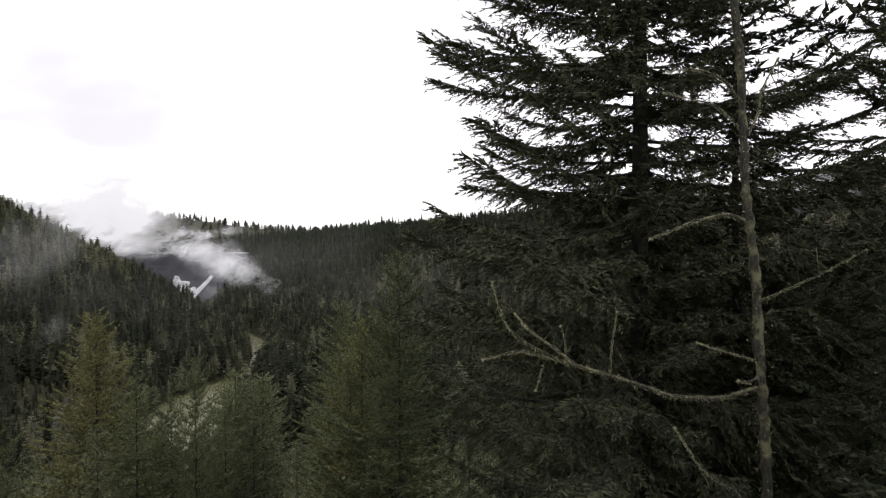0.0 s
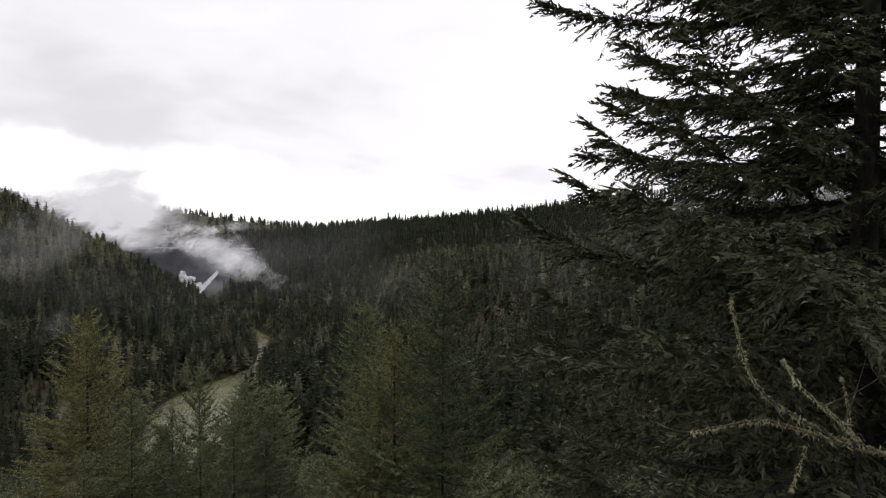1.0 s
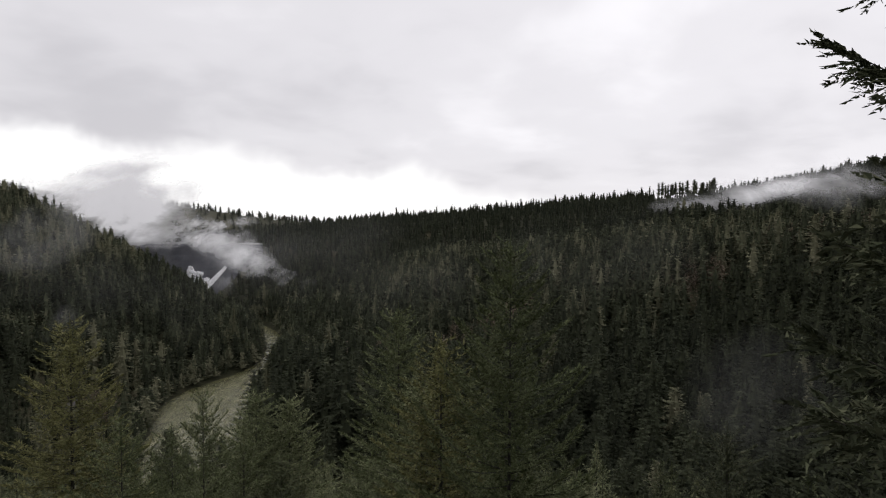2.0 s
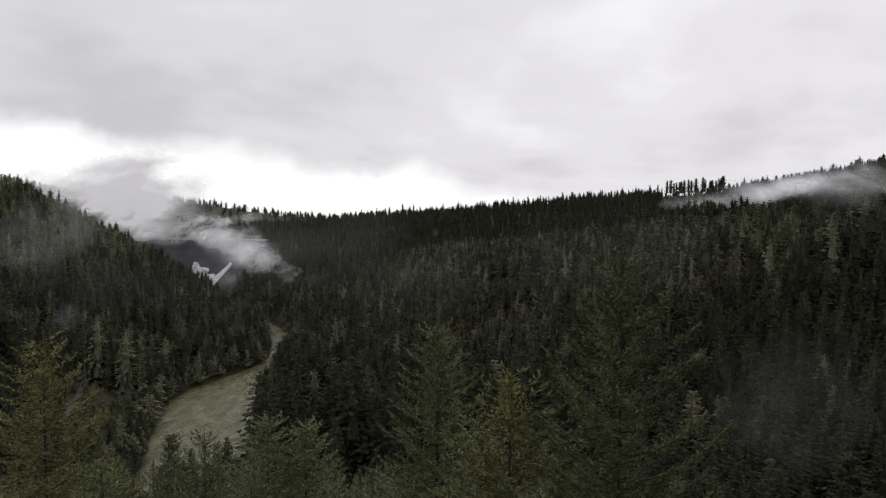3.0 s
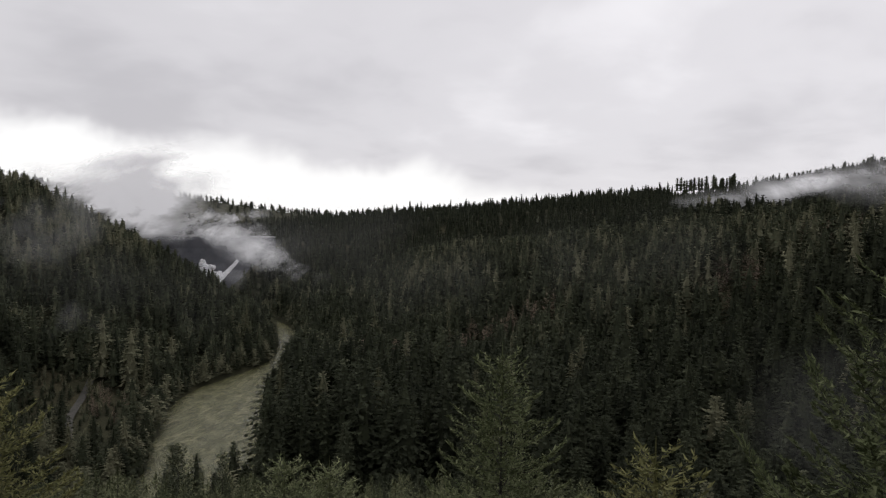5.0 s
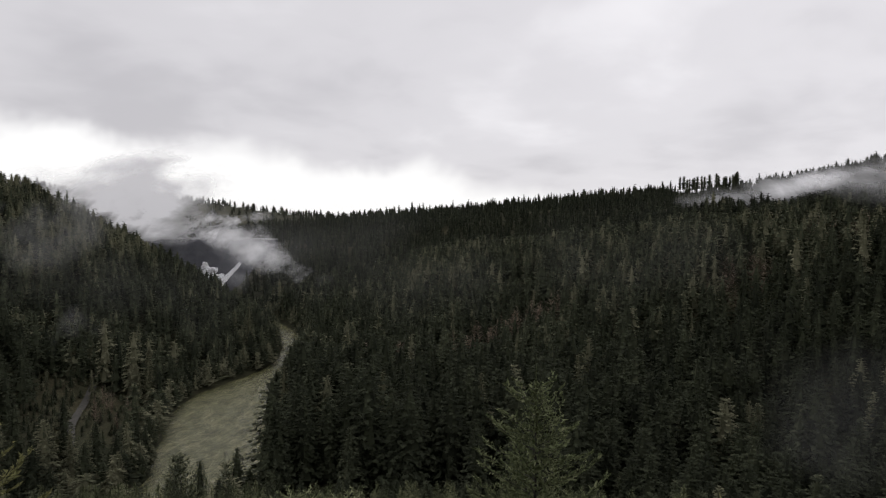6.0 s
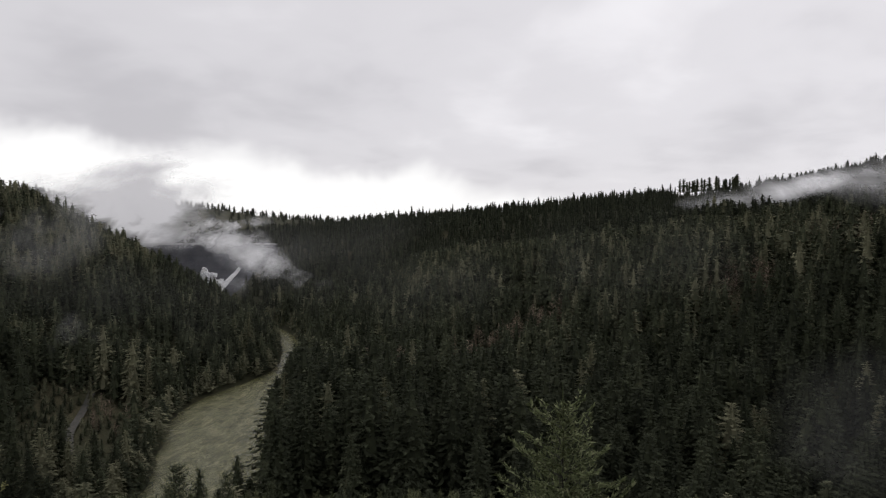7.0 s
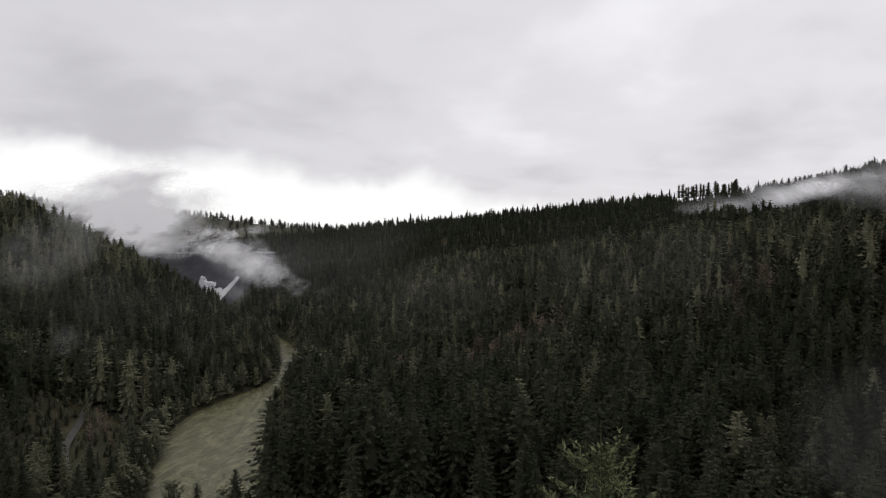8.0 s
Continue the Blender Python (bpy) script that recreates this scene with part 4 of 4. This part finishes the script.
def white_chute():
    """Spillway water: a steep tongue down the abutment and the burst at its foot."""
    ob = new("spillway_cascade")
    tagged(ob, "white foaming spillway water in front of the dam", "waterfall")
    g = np.random.RandomState(3)
    n, m = 30, 9
    k = np.linspace(0, 1, n)
    u = -295 - 24 * k
    v = 935 - 22 * k
    z = 52 - 30 * k ** 0.9
    w = 2.2 + 4 * k
    c = np.linspace(-1, 1, m)
    U = u[:, None] + w[:, None] * c
    V = np.repeat(v[:, None], m, 1)
    Z = z[:, None] - 3 * c ** 2 + g.uniform(-0.8, 0.8, (n, m))
    X, Y = xy(U, V)
    i = np.arange(n * m).reshape(n, m)
    q = np.stack([i[:-1, :-1], i[:-1, 1:], i[1:, 1:], i[1:, :-1]], 2).reshape(-1, 4)
    mesh_object("tongue", np.stack([X, Y, Z], 2).reshape(-1, 3), q, WHITE_WATER, True, ob)
    bm = bmesh.new()
    for _ in range(120):
        a = g.uniform(0, 1)
        s = g.uniform(1.8, 4.2) * (1.1 - 0.5 * a)
        x, y = xy(-346 + 28 * a + g.uniform(-3, 3), 930 + g.uniform(-6, 6))
        zz = 22 + g.uniform(0, 1) ** 0.8 * (24 - 17 * a + 5 * math.sin(a * 14))
        geo = bmesh.ops.create_icosphere(bm, subdivisions=2, radius=s, matrix=Matrix.Translation((x, y, zz)))
        for vert in geo["verts"]:
            vert.co += Vector(g.normal(size=3)) * s * 0.14
    me = bpy.data.meshes.new("burst")
    bm.to_mesh(me)
    bm.free()
    me.materials.append(WHITE_WATER)
    b = new("burst", me)
    b.parent = ob


white_chute()


# ---- mist ----
def mist(u, v, z, w, h, thick, scale, seed, slant=0.0, lean=0.0, layers=2, torn=5.0, label="thin white mist drifting over the trees"):
    """Drifting mist: soft bulging veils, one behind another, that thin out to nothing at their rims."""
    ob = new("mist_bank")
    tagged(ob, label, "mist")
    gg = np.random.RandomState(seed)
    for i in range(layers):
        n, m = 33, 17
        a, b = np.meshgrid(np.linspace(-1, 1, n), np.linspace(-1, 1, m))
        rim = np.clip((1 - np.hypot(a, b)) * 1.25, 0, 1)
        body = rim * rim * (3 - 2 * rim)
        du = a * w / 2 * (1 - 0.12 * i)
        dz = b * h / 2 * (1 - 0.12 * i) + slant * a * h / 2
        dv = -0.22 * min(w, h) * (1 - a * a) * (1 - b * b) + swell(a * 18, b * 18 + 9 * i, 40, seed + i) * 0.02 * h + i * 0.22 * min(w, h) + lean * dz
        X, Y = xy(u + du, v + dv)
        # thins out as it nears the tree tops
        body = body * smooth(0, 24, z + dz - land(u + du, v + dv) - 20)
        vv = np.stack([X, Y, z + dz], 2).reshape(-1, 3)
        idx = np.arange(n * m).reshape(m, n)
        q = np.stack([idx[:-1, :-1], idx[:-1, 1:], idx[1:, 1:], idx[1:, :-1]], 2).reshape(-1, 4)
        mat = mist_material("mist", scale, thick, seed + 3 * i, torn)
        mesh_object("veil", vv, q, mat, True, ob, attrs={"body": body.ravel()})
    return ob


def mist_at(px, py, v, wpx, hpx, *args, **kw):
    k = v / 1162.0
    return mist((px - 784) * k, v, 108 + (388 - py) * k, wpx * k, hpx * k, *args, **kw)


mist_at(248, 350, 985, 440, 330, 2.0, 0.009, 1, lean=1.5, layers=1, torn=2.4, label="white steam cloud rising above the dam")
mist_at(190, 322, 1120, 520, 150, 0.7, 0.009, 15, lean=1.6, layers=1, torn=3.5, label="white vapour melting into the sky")
mist_at(380, 396, 930, 260, 100, 1.05, 0.020, 2, slant=0.15, lean=1.3, layers=1, torn=5.0, label="knot of grey steam above the dam crest")
mist_at(480, 456, 700, 310, 92, 0.9, 0.018, 3, slant=-0.95, lean=0.8, layers=1, torn=4.0, label="grey steam trailing down the gorge")
mist_at(425, 424, 800, 200, 84, 0.8, 0.022, 16, slant=-0.4, lean=0.9, layers=1, torn=5.0, label="grey steam over the end of the dam")
mist_at(412, 496, 800, 110, 110, 0.3, 0.03, 4, layers=1, label="spray over the gorge below the dam")
mist_at(90, 400, 420, 420, 260, 0.12, 0.022, 5, slant=0.5, torn=6.0, label="thin mist against the wooded western hill")
mist_at(130, 575, 300, 130, 150, 0.10, 0.05, 17, layers=1, label="wisp of mist over the western slope")
mist_at(1440, 322, 700, 460, 120, 1.3, 0.011, 6, slant=0.55, lean=1.0, torn=3.5, label="low cloud lying along the eastern ridge")
mist_at(1560, 355, 430, 460, 230, 0.5, 0.014, 7, lean=0.8, label="low cloud lying along the eastern ridge")
mist_at(1230, 366, 720, 520, 90, 0.6, 0.014, 8, slant=0.6, lean=0.6, layers=1, torn=5.5, label="thin mist in the fold behind the eastern hill")
mist_at(1440, 740, 150, 560, 520, 0.04, 0.03, 9, layers=1, label="faint haze over the valley woods")


def haze(v, thick, seed):
    """The damp air of the valley: a broad thin veil that fades towards the tree tops and upwards."""
    n, m = 90, 24
    a, b = np.meshgrid(np.linspace(-1, 1, n), np.linspace(0, 1, m))
    U = a * (60 + 0.85 * v)
    Zt = 2 + b * (118 + 0.05 * v)
    V = v + swell(U, Zt * 2, 260, seed) * 0.03 * v
    body = smooth(4, 60, Zt - land(U, V) - 22) * smooth(1.0, 0.5, b) * smooth(1.0, 0.8, np.abs(a))
    X, Y = xy(U, V)
    i = np.arange(n * m).reshape(m, n)
    q = np.stack([i[:-1, :-1], i[:-1, 1:], i[1:, 1:], i[1:, :-1]], 2).reshape(-1, 4)
    ob = mesh_object("valley_haze", np.stack([X, Y, Zt], 2).reshape(-1, 3), q, mist_material("haze", 4.0 / v, thick, seed, 3.0), True, attrs={"body": body.ravel()})
    tagged(ob, "thin damp haze hanging over the valley woods", "haze", kind="stuff")


haze(330, 0.055, 32)
haze(640, 0.072, 33)
haze(1050, 0.110, 34)


# ---- the bare mossy tree ----
def tube(path, r0, r1, sides=7, seed=0):
    """A round limb along a line, gently knobbly."""
    gg = np.random.RandomState(seed)
    P = np.asarray(path, float)
    seg = np.r_[0, np.cumsum(np.linalg.norm(np.diff(P, axis=0), axis=1))]
    n = max(4, int(seg[-1] / 0.16))
    q = np.linspace(0, seg[-1], n)
    C = np.stack([np.interp(q, seg, P[:, k]) for k in range(3)], 1)
    for _ in range(2):
        C[1:-1] = (C[:-2] + 2 * C[1:-1] + C[2:]) / 4
    C[1:-1] += gg.normal(size=(n - 2, 3)) * r0 * 0.07
    T = np.gradient(C, axis=0)
    T /= np.linalg.norm(T, axis=1)[:, None]
    A = np.cross(T, [0.31, 0.9, 0.3])
    A /= np.linalg.norm(A, axis=1)[:, None]
    B = np.cross(T, A)
    rad = (r0 + (r1 - r0) * q / seg[-1]) * gg.uniform(0.82, 1.2, n)
    a = np.linspace(0, 6.283, sides, endpoint=False)
    V = C[:, None] + (A[:, None] * np.cos(a)[:, None] + B[:, None] * np.sin(a)[:, None]) * rad[:, None, None]
    i = np.arange(n * sides).reshape(n, sides)
    j = np.roll(i, -1, 1)
    return V.reshape(-1, 3), np.stack([i[:-1], j[:-1], j[1:], i[1:]], 2).reshape(-1, 4), C, rad


def lichen(C, rad, seed, hang=0.16, many=26):
    """Tufts of moss and lichen hanging about a limb."""
    gg = np.random.RandomState(seed)
    k = gg.randint(0, len(C), many * len(C) // 6)
    along = gg.rand(len(k))[:, None]
    p = C[k] * (1 - along) + C[np.minimum(k + 1, len(C) - 1)] * along + gg.normal(size=(len(k), 3)) * rad[k, None] * 0.8
    d = gg.normal(size=(len(k), 3)) * 0.5
    d[:, 2] -= 0.55
    w = gg.normal(size=(len(k), 3))
    w /= np.linalg.norm(w, axis=1)[:, None]
    ln = (hang * gg.uniform(0.3, 1.2, len(k)))[:, None]
    return np.stack([p - w * ln * 0.16, p + w * ln * 0.16, p + d * ln], 1).reshape(-1, 3)


TUFT = plain_material("pale_lichen", (0.26, 0.265, 0.15), (0.52, 0.50, 0.33), 0.95, 3.0, 0.2)


def mossy_tree():
    ob = new("mossy_bare_tree")
    tagged(ob, "bare leaning tree with pale moss and lichen on its limbs", "tree")
    bx, by = 10.4, 15.9
    z0 = float(land(*uv(bx, by))) - 0.4
    # across and up from the point of the trunk at the height of the flight; ahead is depth
    ax, ay = 0.985, 0.172

    def world(a, up, deep=0.0):
        return (bx + ax * a - ay * deep, by + ay * a + ax * deep, 107.7 + up)

    trunk = [(10.4 + 0.6, 15.9, z0), world(0.42, -6.5), world(0.18, -2.8), world(0.05, -0.6), world(-0.2, 1.2), world(-0.35, 4.6), world(-0.7, 8.0), world(-1.2, 12.5)]
    limbs = [
        (0.13, 0.03, [world(-0.1, 0.5), world(-0.7, 0.75, -0.1), world(-1.5, 0.6, -0.3), world(-3.0, 0.1, -0.8)]),
        (0.08, 0.02, [world(0.15, -1.6), world(0.9, -1.2, -0.3), world(1.8, -0.7, -0.5), world(2.5, -0.2, -0.8)]),
        (0.11, 0.03, [world(-0.25, 3.6), world(-1.0, 4.3, -0.3), world(-1.8, 4.5, -0.4), world(-2.6, 4.3, -0.9)]),
        (0.08, 0.02, [world(-0.25, 2.9), world(-0.9, 3.7, 0.3), world(-2.2, 4.1, 0.6)]),
        (0.09, 0.03, [world(-0.2, 2.8), world(0.15, 3.4), world(0.3, 4.0, 0.3), world(0.9, 5.0, 0.5)]),
        (0.07, 0.02, [world(0.15, -3.2), world(-0.8, -2.9, -0.3), world(-1.7, -2.6, -0.5)]),
        (0.10, 0.05, [world(0.2, -3.6), world(-0.3, -3.75, -0.3), world(-0.6, -3.6, -0.5)]),
        # the long forked limb that reaches out towards the valley
        (0.13, 0.085, [world(0.15, -3.9), world(-1.0, -4.1, -0.4), world(-2.4, -3.95, -0.8), world(-3.7, -3.45, -1.1), world(-5.5, -2.85, -1.5)]),
        (0.075, 0.02, [world(-5.5, -2.85, -1.5), world(-6.1, -2.5, -1.6), world(-6.6, -2.2, -1.7), world(-6.9, -1.7, -1.8), world(-7.1, -0.9, -1.9)]),
        (0.06, 0.02, [world(-5.0, -3.0, -1.4), world(-5.6, -2.5, -1.8), world(-6.3, -2.0, -2.1), world(-6.6, -1.6, -2.3)]),
        (0.07, 0.035, [world(-5.6, -2.85, -1.5), world(-6.3, -2.65, -1.2), world(-7.3, -2.9, -1.1)]),
        (0.04, 0.012, [world(-5.3, -2.9, -1.5), world(-5.25, -2.4, -1.5), world(-5.4, -2.0, -1.5)]),
        (0.045, 0.012, [world(-4.1, -3.3, -1.1), world(-4.05, -2.6, -1.1), world(-3.95, -1.7, -1.2)]),
        (0.04, 0.012, [world(-5.8, -2.95, -1.4), world(-6.0, -3.6, -1.4)]),
        (0.08, 0.03, [world(-0.2, -6.9, -0.3), world(-1.6, -5.9, -0.6), world(-2.4, -4.7, -0.9)]),
    ]
    v, f, c, r = tube(trunk, 0.19, 0.08, 11, 1)
    stem_ob = mesh_object("trunk", v, f, MOSSY, True, ob)
    tr = lichen(c, r, 5, 0.08, 90)
    mesh_object("trunk_moss", tr, np.arange(len(tr)).reshape(-1, 3), TUFT, False, stem_ob, label="pale trunk moss")["kind"] = "stuff"
    for i, (r0, r1, path) in enumerate(limbs):
        v, f, c, r = tube(path, r0 * 0.36, r1 * 0.45, 7, 10 + i)
        limb = mesh_object("limb", v, f, MOSSY, True, ob)
        tr = lichen(c, r, 40 + i, 0.06, 420)
        mesh_object("lichen", tr, np.arange(len(tr)).reshape(-1, 3), TUFT, False, limb, label="pale hanging lichen")["kind"] = "stuff"
        # bare twigs
        gg = np.random.RandomState(90 + i)
        for _ in range(int(len(c) / 7)):
            k = gg.randint(len(c) // 4, len(c))
            d = gg.normal(size=3) * 0.5 + (0, 0, 0.35)
            v2, f2, _c, _r = tube([c[k], c[k] + d * 0.5, c[k] + d * 0.9 + (0, 0, 0.12)], 0.014, 0.006, 4, 200 + i)
            mesh_object("twig", v2, f2, MOSSY, True, limb)


mossy_tree()
